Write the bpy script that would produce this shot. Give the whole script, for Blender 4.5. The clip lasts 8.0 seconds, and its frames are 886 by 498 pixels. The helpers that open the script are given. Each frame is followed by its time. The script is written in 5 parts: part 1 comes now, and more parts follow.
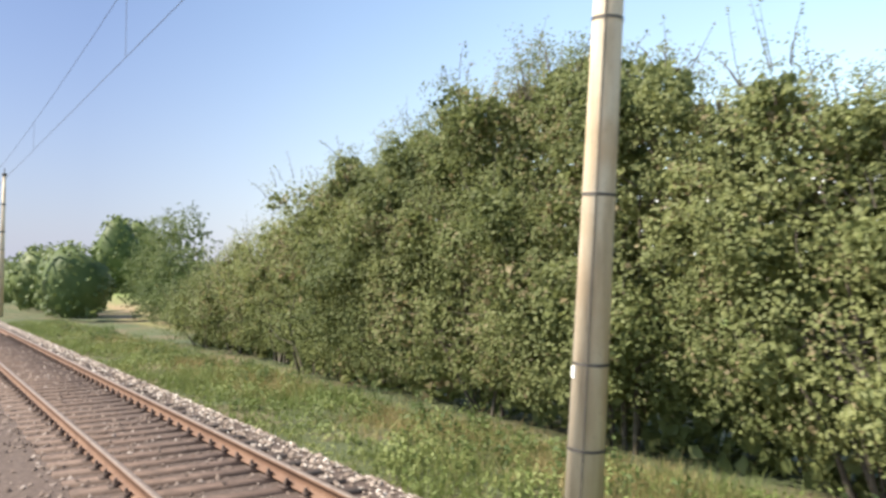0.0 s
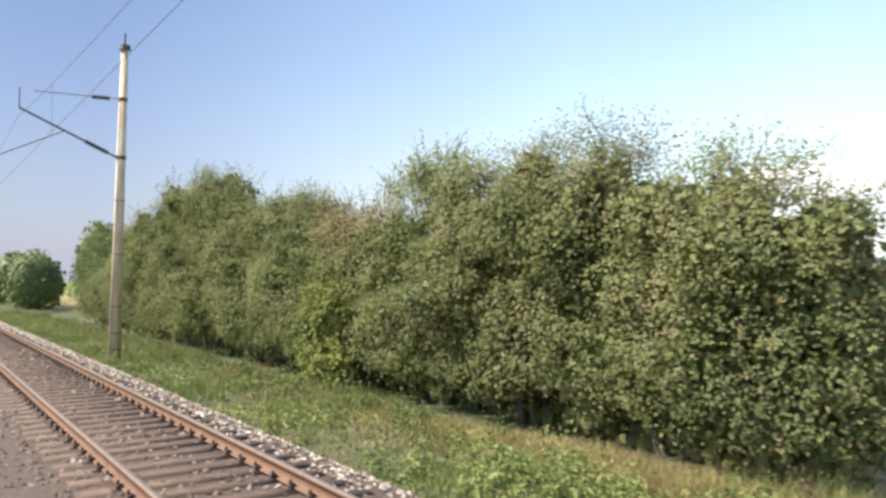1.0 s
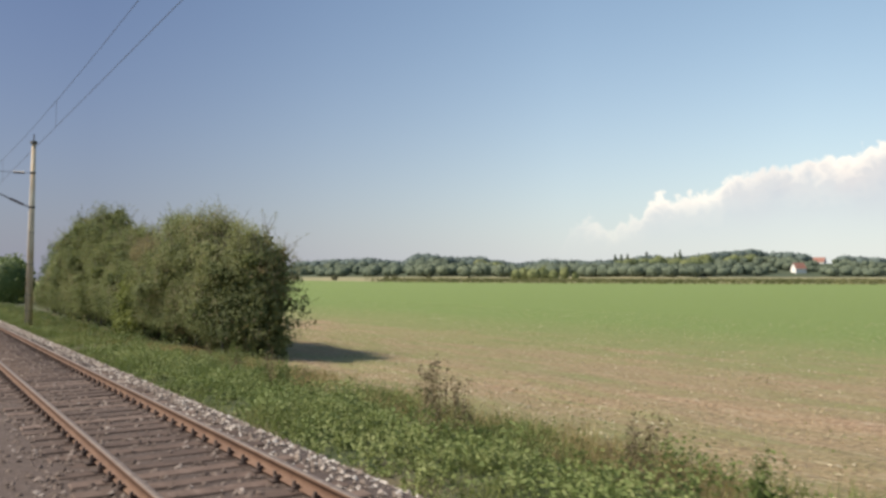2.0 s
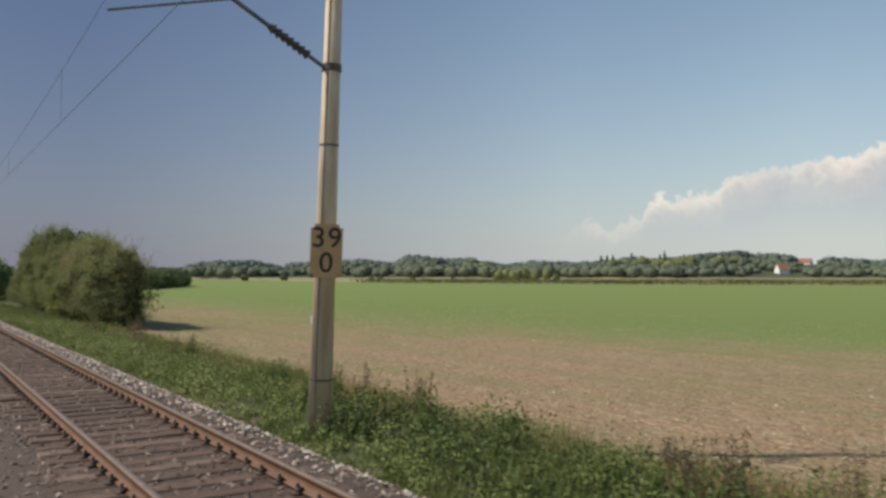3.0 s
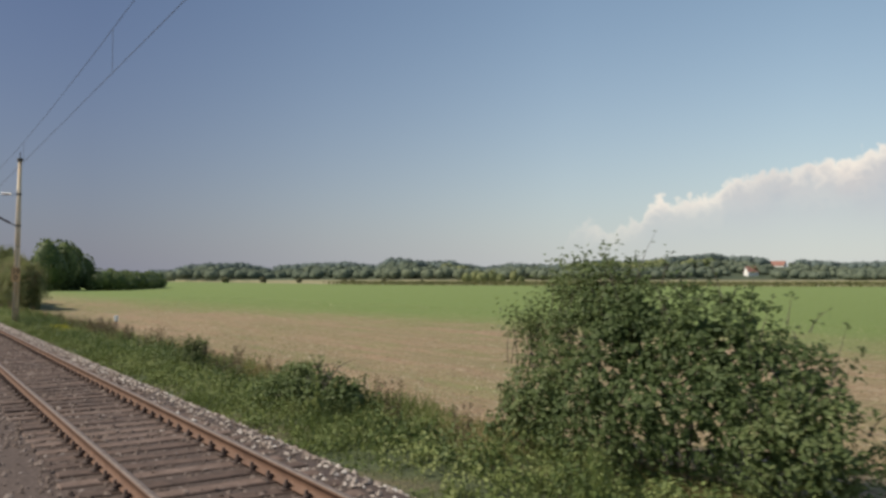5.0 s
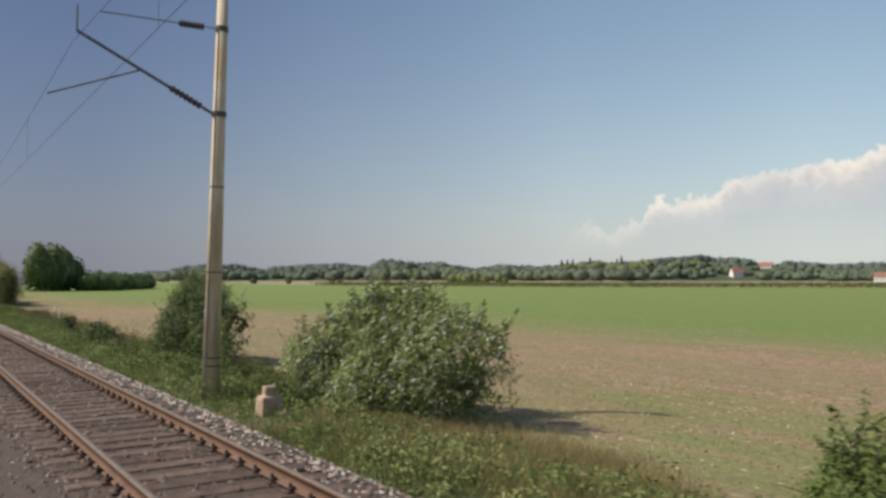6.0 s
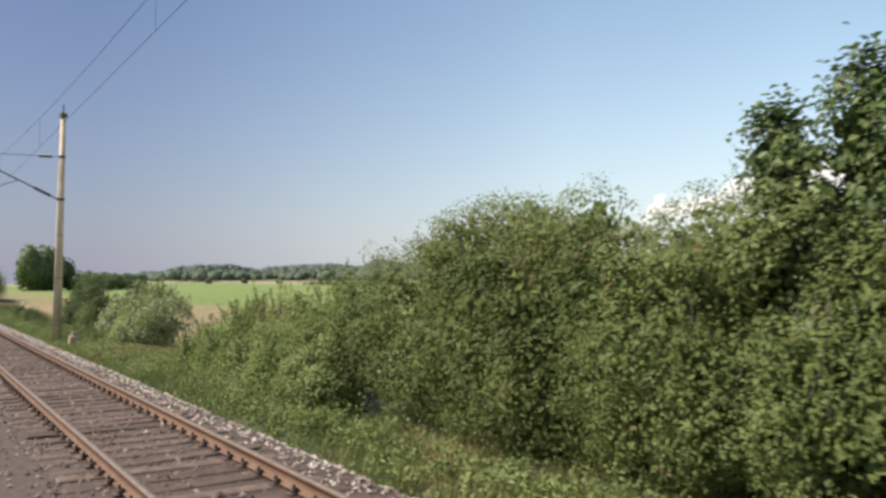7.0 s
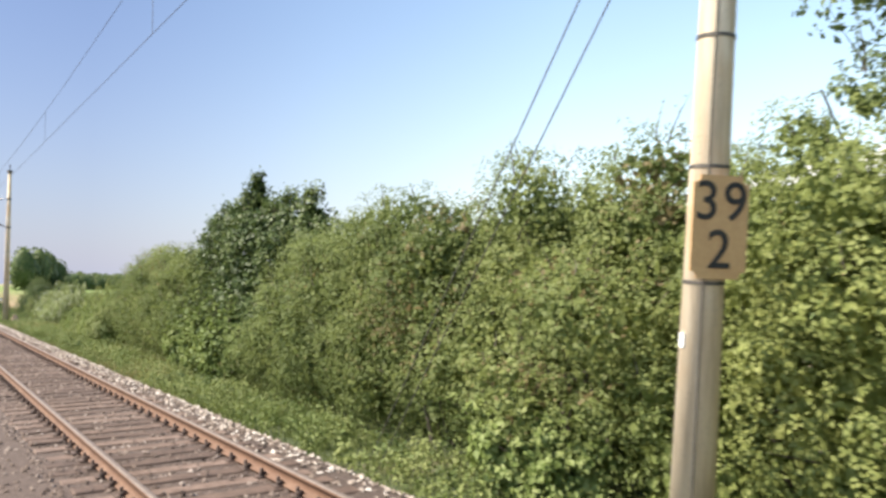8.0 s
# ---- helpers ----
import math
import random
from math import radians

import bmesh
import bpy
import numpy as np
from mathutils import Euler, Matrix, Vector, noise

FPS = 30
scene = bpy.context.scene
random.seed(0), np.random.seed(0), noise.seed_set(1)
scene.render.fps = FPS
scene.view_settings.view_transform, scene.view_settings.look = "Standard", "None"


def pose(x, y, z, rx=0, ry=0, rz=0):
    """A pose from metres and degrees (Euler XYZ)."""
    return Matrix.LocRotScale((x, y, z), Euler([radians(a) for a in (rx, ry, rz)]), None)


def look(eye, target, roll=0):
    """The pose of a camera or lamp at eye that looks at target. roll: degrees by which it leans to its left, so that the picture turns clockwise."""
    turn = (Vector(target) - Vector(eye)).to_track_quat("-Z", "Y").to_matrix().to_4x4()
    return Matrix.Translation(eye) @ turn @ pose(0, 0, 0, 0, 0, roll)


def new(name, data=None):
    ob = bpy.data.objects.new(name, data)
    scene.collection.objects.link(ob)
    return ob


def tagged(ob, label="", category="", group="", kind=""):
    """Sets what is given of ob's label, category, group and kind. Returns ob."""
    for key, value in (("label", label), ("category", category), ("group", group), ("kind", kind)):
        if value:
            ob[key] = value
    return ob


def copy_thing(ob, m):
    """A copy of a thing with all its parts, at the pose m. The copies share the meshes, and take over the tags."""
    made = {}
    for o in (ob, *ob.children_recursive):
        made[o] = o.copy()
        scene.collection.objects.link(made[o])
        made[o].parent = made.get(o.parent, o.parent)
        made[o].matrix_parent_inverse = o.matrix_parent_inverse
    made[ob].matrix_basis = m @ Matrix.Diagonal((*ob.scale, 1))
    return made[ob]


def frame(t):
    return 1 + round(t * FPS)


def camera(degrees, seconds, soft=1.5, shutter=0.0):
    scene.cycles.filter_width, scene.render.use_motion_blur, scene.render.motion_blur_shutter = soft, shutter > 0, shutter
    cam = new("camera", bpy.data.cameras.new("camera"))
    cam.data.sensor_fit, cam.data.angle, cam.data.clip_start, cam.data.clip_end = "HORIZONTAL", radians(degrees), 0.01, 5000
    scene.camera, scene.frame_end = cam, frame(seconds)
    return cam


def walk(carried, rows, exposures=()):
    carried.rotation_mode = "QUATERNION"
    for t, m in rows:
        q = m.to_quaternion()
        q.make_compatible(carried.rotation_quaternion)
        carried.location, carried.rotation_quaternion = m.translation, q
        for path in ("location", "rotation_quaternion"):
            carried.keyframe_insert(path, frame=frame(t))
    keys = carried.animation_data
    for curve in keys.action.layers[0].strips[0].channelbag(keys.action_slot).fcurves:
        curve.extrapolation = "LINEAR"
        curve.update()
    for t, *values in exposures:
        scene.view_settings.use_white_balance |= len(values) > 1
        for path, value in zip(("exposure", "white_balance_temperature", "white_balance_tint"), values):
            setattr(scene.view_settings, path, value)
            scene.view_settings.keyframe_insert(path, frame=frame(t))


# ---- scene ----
V = 21.4                      # train speed, m/s; the line runs along +X, rail heads at z = 0
EYE_H = 2.0
# seconds, small nods of the picture in degrees
NODS = ((0.0, 0.0, 0.0), (0.5, 0.0, 0.0), (1.0, 0.0, 0.0), (1.5, 0.0, 0.04), (2.0, 0.0, -0.06), (2.8, 0.0, -0.02),
        (3.5, 0.0, 0.0), (4.0, 0.0, 0.12), (4.8, 0.0, 0.13), (5.5, 0.0, 0.14), (6.0, 0.0, 0.2), (6.5, 0.0, 0.2),
        (7.0, 0.0, 0.2), (7.5, 0.0, 0.2), (8.0, 0.0, 0.2))
cam = camera(58.0, 8.0, soft=2.9, shutter=0.05)
walk(cam, [(t, pose(V * t, 0.0, EYE_H, 90 + 2.27 + p, 0.0, 56.0 + w)) for t, w, p in NODS],
     exposures=((0.0, 1.2), (0.6, 1.4), (1.0, 1.1), (1.2, 0.95), (1.5, 0.75), (2.0, 0.25), (3.5, -0.2), (5.5, -0.1), (6.6, -0.05), (7.0, 0.5), (7.5, 0.65), (8.0, 1.15)))

# ---- light ----
SUN_AZ = math.atan2(-0.50, -0.866)     # compass angle from +Y towards +X
SUN_EL = radians(47)


def nodes_of(tree):
    tree.nodes.clear()
    return tree.nodes, tree.links


def node(tree, kind):
    return tree.nodes.new(kind)


def maths(tree, op, a, b=0.0, clamp=False):
    n = tree.nodes.new("ShaderNodeMath")
    n.operation, n.use_clamp = op, clamp
    for i, v in enumerate((a, b)):
        if isinstance(v, (int, float)):
            n.inputs[i].default_value = v
        else:
            tree.links.new(v, n.inputs[i])
    return n.outputs[0]


def ramp(tree, fac, stops):
    n = tree.nodes.new("ShaderNodeValToRGB")
    while len(n.color_ramp.elements) < len(stops):
        n.color_ramp.elements.new(0.5)
    for e, (p, c) in zip(n.color_ramp.elements, stops):
        e.position, e.color = p, (*c, 1)
    tree.links.new(fac, n.inputs[0])
    return n.outputs[0]


def mixed(tree, fac, a, b):
    n = tree.nodes.new("ShaderNodeMix")
    n.data_type = "RGBA"
    for sock, v in ((n.inputs[0], fac), (n.inputs[6], a), (n.inputs[7], b)):
        if isinstance(v, (int, float)):
            sock.default_value = v
        elif isinstance(v, tuple):
            sock.default_value = (*v, 1)
        else:
            tree.links.new(v, sock)
    return n.outputs[2]


def noise_tex(tree, vec, scale, detail=3.0, rough=0.55):
    n = tree.nodes.new("ShaderNodeTexNoise")
    n.inputs["Scale"].default_value, n.inputs["Detail"].default_value, n.inputs["Roughness"].default_value = scale, detail, rough
    if vec is not None:
        tree.links.new(vec, n.inputs["Vector"])
    return n.outputs["Fac"]


def build_world():
    world = bpy.data.worlds.new("sky")
    scene.world = world
    world.use_nodes = True
    t = world.node_tree
    nodes_of(t)
    sky = node(t, "ShaderNodeTexSky")
    sky.sky_type, sky.sun_disc, sky.sun_elevation, sky.sun_rotation = "NISHITA", False, SUN_EL, SUN_AZ
    sky.altitude, sky.air_density, sky.dust_density, sky.ozone_density = 100.0, 1.1, 0.9, 2.0
    tc = node(t, "ShaderNodeTexCoord")
    sep = node(t, "ShaderNodeSeparateXYZ")
    t.links.new(tc.outputs["Generated"], sep.inputs[0])
    x, y, z = sep.outputs
    # a cumulus bank low over the fields, climbing towards the line's forward side
    az = maths(t, "ARCTAN2", x, y)                       # 0 at +Y, negative towards -X
    puff = maths(t, "ABSOLUTE", maths(t, "SUBTRACT", noise_tex(t, tc.outputs["Generated"], 17.0, 1.0, 0.5), 0.5))
    small = maths(t, "ABSOLUTE", maths(t, "SUBTRACT", noise_tex(t, tc.outputs["Generated"], 55.0, 2.0, 0.5), 0.5))
    big = noise_tex(t, tc.outputs["Generated"], 7.0, 2.0, 0.5)
    heaps = [(0.0000, -0.0500), (0.0809, 0.0408), (0.0876, 0.0597), (0.0904, 0.0756), (0.0989, 0.0822), (0.1074, 0.0804), (0.1125, 0.0686), (0.1175, 0.0684), (0.1221, 0.0784), (0.1332, 0.0839), (0.1364, 0.0986), (0.1442, 0.1100), (0.1510, 0.1022), (0.1568, 0.1063), (0.1673, 0.1121), (0.1787, 0.1120), (0.1818, 0.1282), (0.1917, 0.1330), (0.2018, 0.1347), (0.2118, 0.1416), (0.2200, 0.1382), (0.2376, 0.1414), (0.2485, 0.1445), (0.2593, 0.1552), (0.2659, 0.1577), (0.5000, 0.2350), (0.6000, 0.2600), (1.0000, 0.2000)]
    rise = ramp(t, maths(t, "MULTIPLY", maths(t, "ADD", az, 1.0), 0.5, True), [(a, (max(h, 0.0),) * 3) for a, h in heaps])
    edge = maths(t, "ADD", rise, maths(t, "ADD", maths(t, "MULTIPLY", puff, 0.035), maths(t, "ADD", maths(t, "MULTIPLY", small, 0.05), -0.011)))
    edge = maths(t, "ADD", edge, maths(t, "MULTIPLY", maths(t, "SUBTRACT", big, 0.5), 0.015))
    top = maths(t, "MULTIPLY", maths(t, "SUBTRACT", edge, z), 110.0, True)
    foot = maths(t, "MULTIPLY", maths(t, "SUBTRACT", z, 0.03), 14.0, True)
    front = maths(t, "MULTIPLY", maths(t, "ADD", az, 0.85), 16.0, True)
    behind = maths(t, "MULTIPLY", maths(t, "SUBTRACT", 0.9, az), 3.0, True)
    mask = maths(t, "MULTIPLY", maths(t, "MULTIPLY", top, foot), maths(t, "MULTIPLY", front, behind))
    shade = noise_tex(t, tc.outputs["Generated"], 18.0, 4.0, 0.6)
    mask = maths(t, "MULTIPLY", mask, maths(t, "ADD", maths(t, "MULTIPLY", shade, 0.7), 0.5), True)
    lump = maths(t, "MULTIPLY", maths(t, "SUBTRACT", big, 0.48), 1.6)
    white = ramp(t, maths(t, "ADD", maths(t, "MULTIPLY", maths(t, "SUBTRACT", edge, z), 20.0), maths(t, "SUBTRACT", maths(t, "MULTIPLY", shade, 0.5), maths(t, "ADD", lump, 0.25)), True),
                 [(0.0, (9.2, 8.2, 7.0)), (0.2, (7.4, 6.8, 6.2)), (0.5, (5.5, 5.4, 5.4)), (1.0, (4.8, 4.95, 5.2))])
    # summer haze whitens the low sky
    haze = maths(t, "MULTIPLY", maths(t, "POWER", 2.718, maths(t, "MULTIPLY", maths(t, "ABSOLUTE", z), -6.5)), 0.92)
    tone = node(t, "ShaderNodeMix")
    tone.data_type, tone.blend_type = "RGBA", "MULTIPLY"
    tone.inputs[0].default_value = 1.0
    tone.inputs[7].default_value = (1.04, 1.05, 0.99, 1)
    t.links.new(sky.outputs[0], tone.inputs[6])
    clear = mixed(t, haze, tone.outputs[2], (4.7, 4.9, 5.15))
    # train-window dimming painted into the sky over the line behind, off the cloud bank
    flat = maths(t, "SQRT", maths(t, "ADD", maths(t, "MULTIPLY", x, x), maths(t, "ADD", maths(t, "MULTIPLY", y, y), 0.02)))
    back = maths(t, "DIVIDE", maths(t, "ADD", maths(t, "MULTIPLY", x, -0.985), maths(t, "MULTIPLY", y, -0.174)), flat)
    depth = ramp(t, maths(t, "ADD", maths(t, "MULTIPLY", back, 0.5), 0.5),
                 [(0.0, (1.0, 1.0, 1.0)), (0.68, (1.17, 1.17, 1.13)), (0.80, (1.03, 1.03, 1.03)), (0.90, (0.72, 0.72, 0.78)), (0.965, (0.46, 0.46, 0.56)), (1.0, (0.42, 0.42, 0.52))])
    deep = node(t, "ShaderNodeMix")
    deep.data_type, deep.blend_type = "RGBA", "MULTIPLY"
    deep.inputs[0].default_value = 1.0
    t.links.new(clear, deep.inputs[6])
    t.links.new(depth, deep.inputs[7])
    col = mixed(t, mask, deep.outputs[2], white)
    bg = node(t, "ShaderNodeBackground")
    bg.inputs["Strength"].default_value = 0.12
    t.links.new(col, bg.inputs["Color"])
    out = node(t, "ShaderNodeOutputWorld")
    t.links.new(bg.outputs[0], out.inputs[0])


build_world()
sun_data = bpy.data.lights.new("sun", "SUN")
sun_data.energy, sun_data.angle, sun_data.color = 5.0, radians(1.4), (1.0, 0.92, 0.79)
sun = new("sun", sun_data)
sun_from = Vector((math.sin(SUN_AZ) * math.cos(SUN_EL), math.cos(SUN_AZ) * math.cos(SUN_EL), math.sin(SUN_EL)))
sun.matrix_world = look(sun_from * 60, (0, 0, 0))


# ---- materials ----
def material(name, rough=0.8, metal=0.0):
    m = bpy.data.materials.new(name)
    m.use_nodes = True
    t = m.node_tree
    nodes_of(t)
    out = node(t, "ShaderNodeOutputMaterial")
    bsdf = node(t, "ShaderNodeBsdfPrincipled")
    bsdf.inputs["Roughness"].default_value, bsdf.inputs["Metallic"].default_value = rough, metal
    t.links.new(bsdf.outputs[0], out.inputs[0])
    return m, t, bsdf, out


def bump(t, bsdf, height, strength, distance):
    b = node(t, "ShaderNodeBump")
    b.inputs["Strength"].default_value, b.inputs["Distance"].default_value = strength, distance
    t.links.new(height, b.inputs["Height"])
    t.links.new(b.outputs[0], bsdf.inputs["Normal"])


def position(t):
    return node(t, "ShaderNodeNewGeometry").outputs["Position"]


def leaf_material(name, dark, mid, light, rough=0.55, glow=0.3, patch=0.9, dry=None, flash=None, vary=0.32):
    """Leaves that differ one by one and in patches, a little light passing through."""
    m, t, bsdf, out = material(name, rough)
    bsdf.inputs["Specular IOR Level"].default_value = 0.22
    geo = node(t, "ShaderNodeNewGeometry")
    patches = noise_tex(t, geo.outputs["Position"], patch, 3.0)
    broad = noise_tex(t, geo.outputs["Position"], patch * 0.3, 2.0)
    both = maths(t, "ADD", maths(t, "MULTIPLY", patches, 0.8), maths(t, "MULTIPLY", broad, 0.9))
    f = maths(t, "ADD", maths(t, "MULTIPLY", geo.outputs["Random Per Island"], vary), maths(t, "SUBTRACT", both, 0.33 + vary * 0.5), True)
    col = ramp(t, f, [(0.12, dark), (0.5, mid), (0.88, light)])
    if dry:
        sel = maths(t, "GREATER_THAN", maths(t, "ADD", maths(t, "MULTIPLY", geo.outputs["Random Per Island"], 0.5),
                                             noise_tex(t, geo.outputs["Position"], 0.55, 2.0)), dry[1])
        col = mixed(t, sel, col, dry[0])
    if flash:                    # pale undersides turned up by the wind
        col = mixed(t, maths(t, "GREATER_THAN", geo.outputs["Random Per Island"], flash[1]), col, flash[0])
    t.links.new(col, bsdf.inputs["Base Color"])
    tr = node(t, "ShaderNodeBsdfTranslucent")
    t.links.new(col, tr.inputs[0])
    mix = node(t, "ShaderNodeMixShader")
    mix.inputs[0].default_value = glow
    t.links.new(bsdf.outputs[0], mix.inputs[1])
    t.links.new(tr.outputs[0], mix.inputs[2])
    t.links.new(mix.outputs[0], out.inputs[0])
    return m


def noisy_material(name, stops, scale, rough=0.85, metal=0.0, fine=None, bump_by=0.0, rand=0.0):
    m, t, bsdf, out = material(name, rough, metal)
    pos = position(t)
    f = noise_tex(t, pos, scale, 4.0, 0.6)
    if fine:
        f = maths(t, "ADD", maths(t, "MULTIPLY", f, 0.6), maths(t, "MULTIPLY", noise_tex(t, pos, fine, 3.0, 0.6), 0.4))
    if rand:
        info = node(t, "ShaderNodeObjectInfo")
        f = maths(t, "ADD", f, maths(t, "MULTIPLY", maths(t, "SUBTRACT", info.outputs["Random"], 0.5), rand), True)
    t.links.new(ramp(t, f, stops), bsdf.inputs["Base Color"])
    if bump_by:
        bump(t, bsdf, f, 0.6, bump_by)
    return m


M_HEDGE = leaf_material("hedge_leaves", (0.085, 0.11, 0.04), (0.178, 0.20, 0.075), (0.30, 0.315, 0.132), dry=((0.27, 0.22, 0.12), 1.0), glow=0.42, vary=0.26)
M_GREEN = leaf_material("green_hedge_leaves", (0.08, 0.112, 0.036), (0.165, 0.20, 0.063), (0.275, 0.305, 0.107), dry=((0.24, 0.19, 0.09), 1.04), glow=0.42, vary=0.26)
# M_HEDGE more browned, with brightness painted in for the first hedge's end
M_PALEHEDGE = leaf_material("pale_hedge_leaves", (0.095, 0.118, 0.046), (0.20, 0.217, 0.086), (0.335, 0.34, 0.152), dry=((0.29, 0.24, 0.135), 0.97), glow=0.42, vary=0.26)
# yellower M_GREEN, sunlit brightness painted in for the second hedge's end
M_SUNNY = leaf_material("sunlit_yellow_green_leaves", (0.095, 0.13, 0.04), (0.195, 0.232, 0.07), (0.325, 0.35, 0.118), glow=0.42, vary=0.26)
M_BRIGHT = leaf_material("young_leaves", (0.07, 0.105, 0.028), (0.155, 0.20, 0.052), (0.33, 0.37, 0.14))
M_LIME = leaf_material("lime_leaves", (0.11, 0.14, 0.03), (0.19, 0.215, 0.05), (0.27, 0.285, 0.08))
M_DARK = leaf_material("dark_leaves", (0.055, 0.085, 0.027), (0.105, 0.14, 0.048), (0.20, 0.23, 0.09))
M_TREE = leaf_material("tree_leaves", (0.04, 0.065, 0.021), (0.09, 0.125, 0.039), (0.235, 0.275, 0.1), rough=0.42, vary=0.45)
M_PALETREE = leaf_material("pale_tree_leaves", (0.15, 0.18, 0.07), (0.26, 0.285, 0.125), (0.42, 0.43, 0.25))
M_DRYTOP = leaf_material("browned_leaves", (0.14, 0.12, 0.055), (0.26, 0.215, 0.105), (0.40, 0.34, 0.19))
M_WILLOW = leaf_material("willow_leaves", (0.14, 0.18, 0.063), (0.26, 0.31, 0.112), (0.38, 0.43, 0.18), flash=((0.70, 0.72, 0.60), 0.83), glow=0.48)
M_NETTLE = leaf_material("nettle_leaves", (0.045, 0.072, 0.02), (0.085, 0.12, 0.035), (0.15, 0.185, 0.06), patch=1.4)
M_FRESH = leaf_material("fresh_weed_leaves", (0.11, 0.15, 0.042), (0.21, 0.25, 0.08), (0.34, 0.36, 0.145), patch=1.4)
M_HERB = leaf_material("herb_leaves", (0.08, 0.12, 0.03), (0.165, 0.205, 0.06), (0.32, 0.335, 0.135))
M_GRASS = leaf_material("grass_blades", (0.085, 0.125, 0.033), (0.165, 0.20, 0.06), (0.29, 0.29, 0.11), rough=0.6, patch=0.5)
M_STRAWGRASS = leaf_material("dry_grass", (0.17, 0.135, 0.06), (0.31, 0.245, 0.11), (0.46, 0.38, 0.19), rough=0.8, glow=0.3)
M_DRY = leaf_material("dry_stalks", (0.09, 0.07, 0.04), (0.16, 0.12, 0.07), (0.28, 0.22, 0.13), rough=0.8, glow=0.1)
M_YELLOW = leaf_material("yellow_petals", (0.46, 0.40, 0.02), (0.60, 0.53, 0.03), (0.72, 0.64, 0.06))
# distance haze painted into both woods' leaves: lighter, bluer, little contrast
M_WOODS = leaf_material("hazed_far_leaves", (0.105, 0.132, 0.125), (0.13, 0.16, 0.14), (0.155, 0.185, 0.15), rough=0.9, patch=0.015, glow=0.12, vary=0.1)
M_WOODEDGE = leaf_material("hazed_edge_leaves", (0.11, 0.135, 0.098), (0.14, 0.165, 0.112), (0.18, 0.20, 0.125), rough=0.9, patch=0.015, glow=0.12, vary=0.1)
M_BROWNISH = leaf_material("brownish_leaves", (0.10, 0.10, 0.055), (0.135, 0.13, 0.07), (0.17, 0.165, 0.085), rough=0.9, patch=0.05, glow=0.3, vary=0.15)
M_PALE = leaf_material("pale_far_leaves", (0.15, 0.175, 0.075), (0.19, 0.21, 0.09), (0.24, 0.25, 0.11), rough=0.9, patch=0.03, glow=0.2)
M_CORN = leaf_material("maize_leaves", (0.12, 0.13, 0.05), (0.19, 0.19, 0.08), (0.29, 0.26, 0.125), rough=0.8, patch=0.05)
M_BARK = noisy_material("bark", [(0.3, (0.05, 0.04, 0.03)), (0.7, (0.13, 0.105, 0.08))], 6.0, bump_by=0.01)
M_BALLAST = noisy_material("ballast_bed", [(0.3, (0.05, 0.032, 0.023)), (0.5, (0.09, 0.06, 0.045)), (0.7, (0.15, 0.11, 0.088))], 14.0, fine=40.0, bump_by=0.04)
M_SLEEPER = noisy_material("old_oak_sleeper", [(0.3, (0.055, 0.033, 0.023)), (0.55, (0.12, 0.076, 0.055)), (0.75, (0.21, 0.145, 0.112))], 5.0, fine=60.0, bump_by=0.006, rand=0.25)
M_RUST = noisy_material("rusty_rail", [(0.3, (0.085, 0.042, 0.024)), (0.5, (0.135, 0.068, 0.038)), (0.75, (0.19, 0.11, 0.066))], 3.0, fine=50.0, rough=0.75)
M_STEEL = noisy_material("worn_rail_head", [(0.3, (0.13, 0.095, 0.075)), (0.7, (0.21, 0.165, 0.135))], 8.0, rough=0.65, metal=0.2)
M_CLIP = noisy_material("dark_fastening", [(0.3, (0.035, 0.025, 0.02)), (0.7, (0.10, 0.06, 0.045))], 20.0)
M_STONE = noisy_material("marker_stone", [(0.3, (0.22, 0.15, 0.10)), (0.55, (0.41, 0.295, 0.20)), (0.8, (0.54, 0.43, 0.32))], 5.0, fine=30.0, bump_by=0.01)
M_BAND = noisy_material("steel_band", [(0.3, (0.06, 0.055, 0.05)), (0.7, (0.16, 0.14, 0.12))], 10.0, rough=0.6, metal=0.5)
M_GALV = noisy_material("galvanised_steel", [(0.3, (0.12, 0.125, 0.13)), (0.7, (0.24, 0.245, 0.25))], 6.0, rough=0.5, metal=0.6)
M_INSULATOR = noisy_material("brown_porcelain", [(0.3, (0.06, 0.045, 0.04)), (0.7, (0.10, 0.075, 0.065))], 6.0, rough=0.25)
M_COPPER = noisy_material("overhead_wire", [(0.3, (0.07, 0.065, 0.06)), (0.7, (0.11, 0.10, 0.09))], 6.0, rough=0.5, metal=0.5)
M_PLATE = noisy_material("weathered_plate", [(0.3, (0.50, 0.285, 0.125)), (0.6, (0.62, 0.385, 0.18)), (0.8, (0.67, 0.48, 0.28))], 3.0, fine=25.0, rough=0.6)
M_BLACK = noisy_material("black_paint", [(0.3, (0.02, 0.02, 0.02)), (0.7, (0.05, 0.045, 0.04))], 8.0)
M_WHITE = noisy_material("white_paint", [(0.3, (0.68, 0.68, 0.66)), (0.7, (0.82, 0.82, 0.80))], 8.0, rough=0.55)
M_ROOF = noisy_material("red_roof_tiles", [(0.3, (0.24, 0.11, 0.08)), (0.7, (0.33, 0.16, 0.115))], 0.8)
M_PLASTER = noisy_material("pale_plaster", [(0.3, (0.70, 0.66, 0.60)), (0.7, (0.80, 0.77, 0.72))], 0.5)
M_PANE = noisy_material("window_pane", [(0.3, (0.03, 0.035, 0.04)), (0.7, (0.05, 0.055, 0.06))], 1.0, rough=0.1)


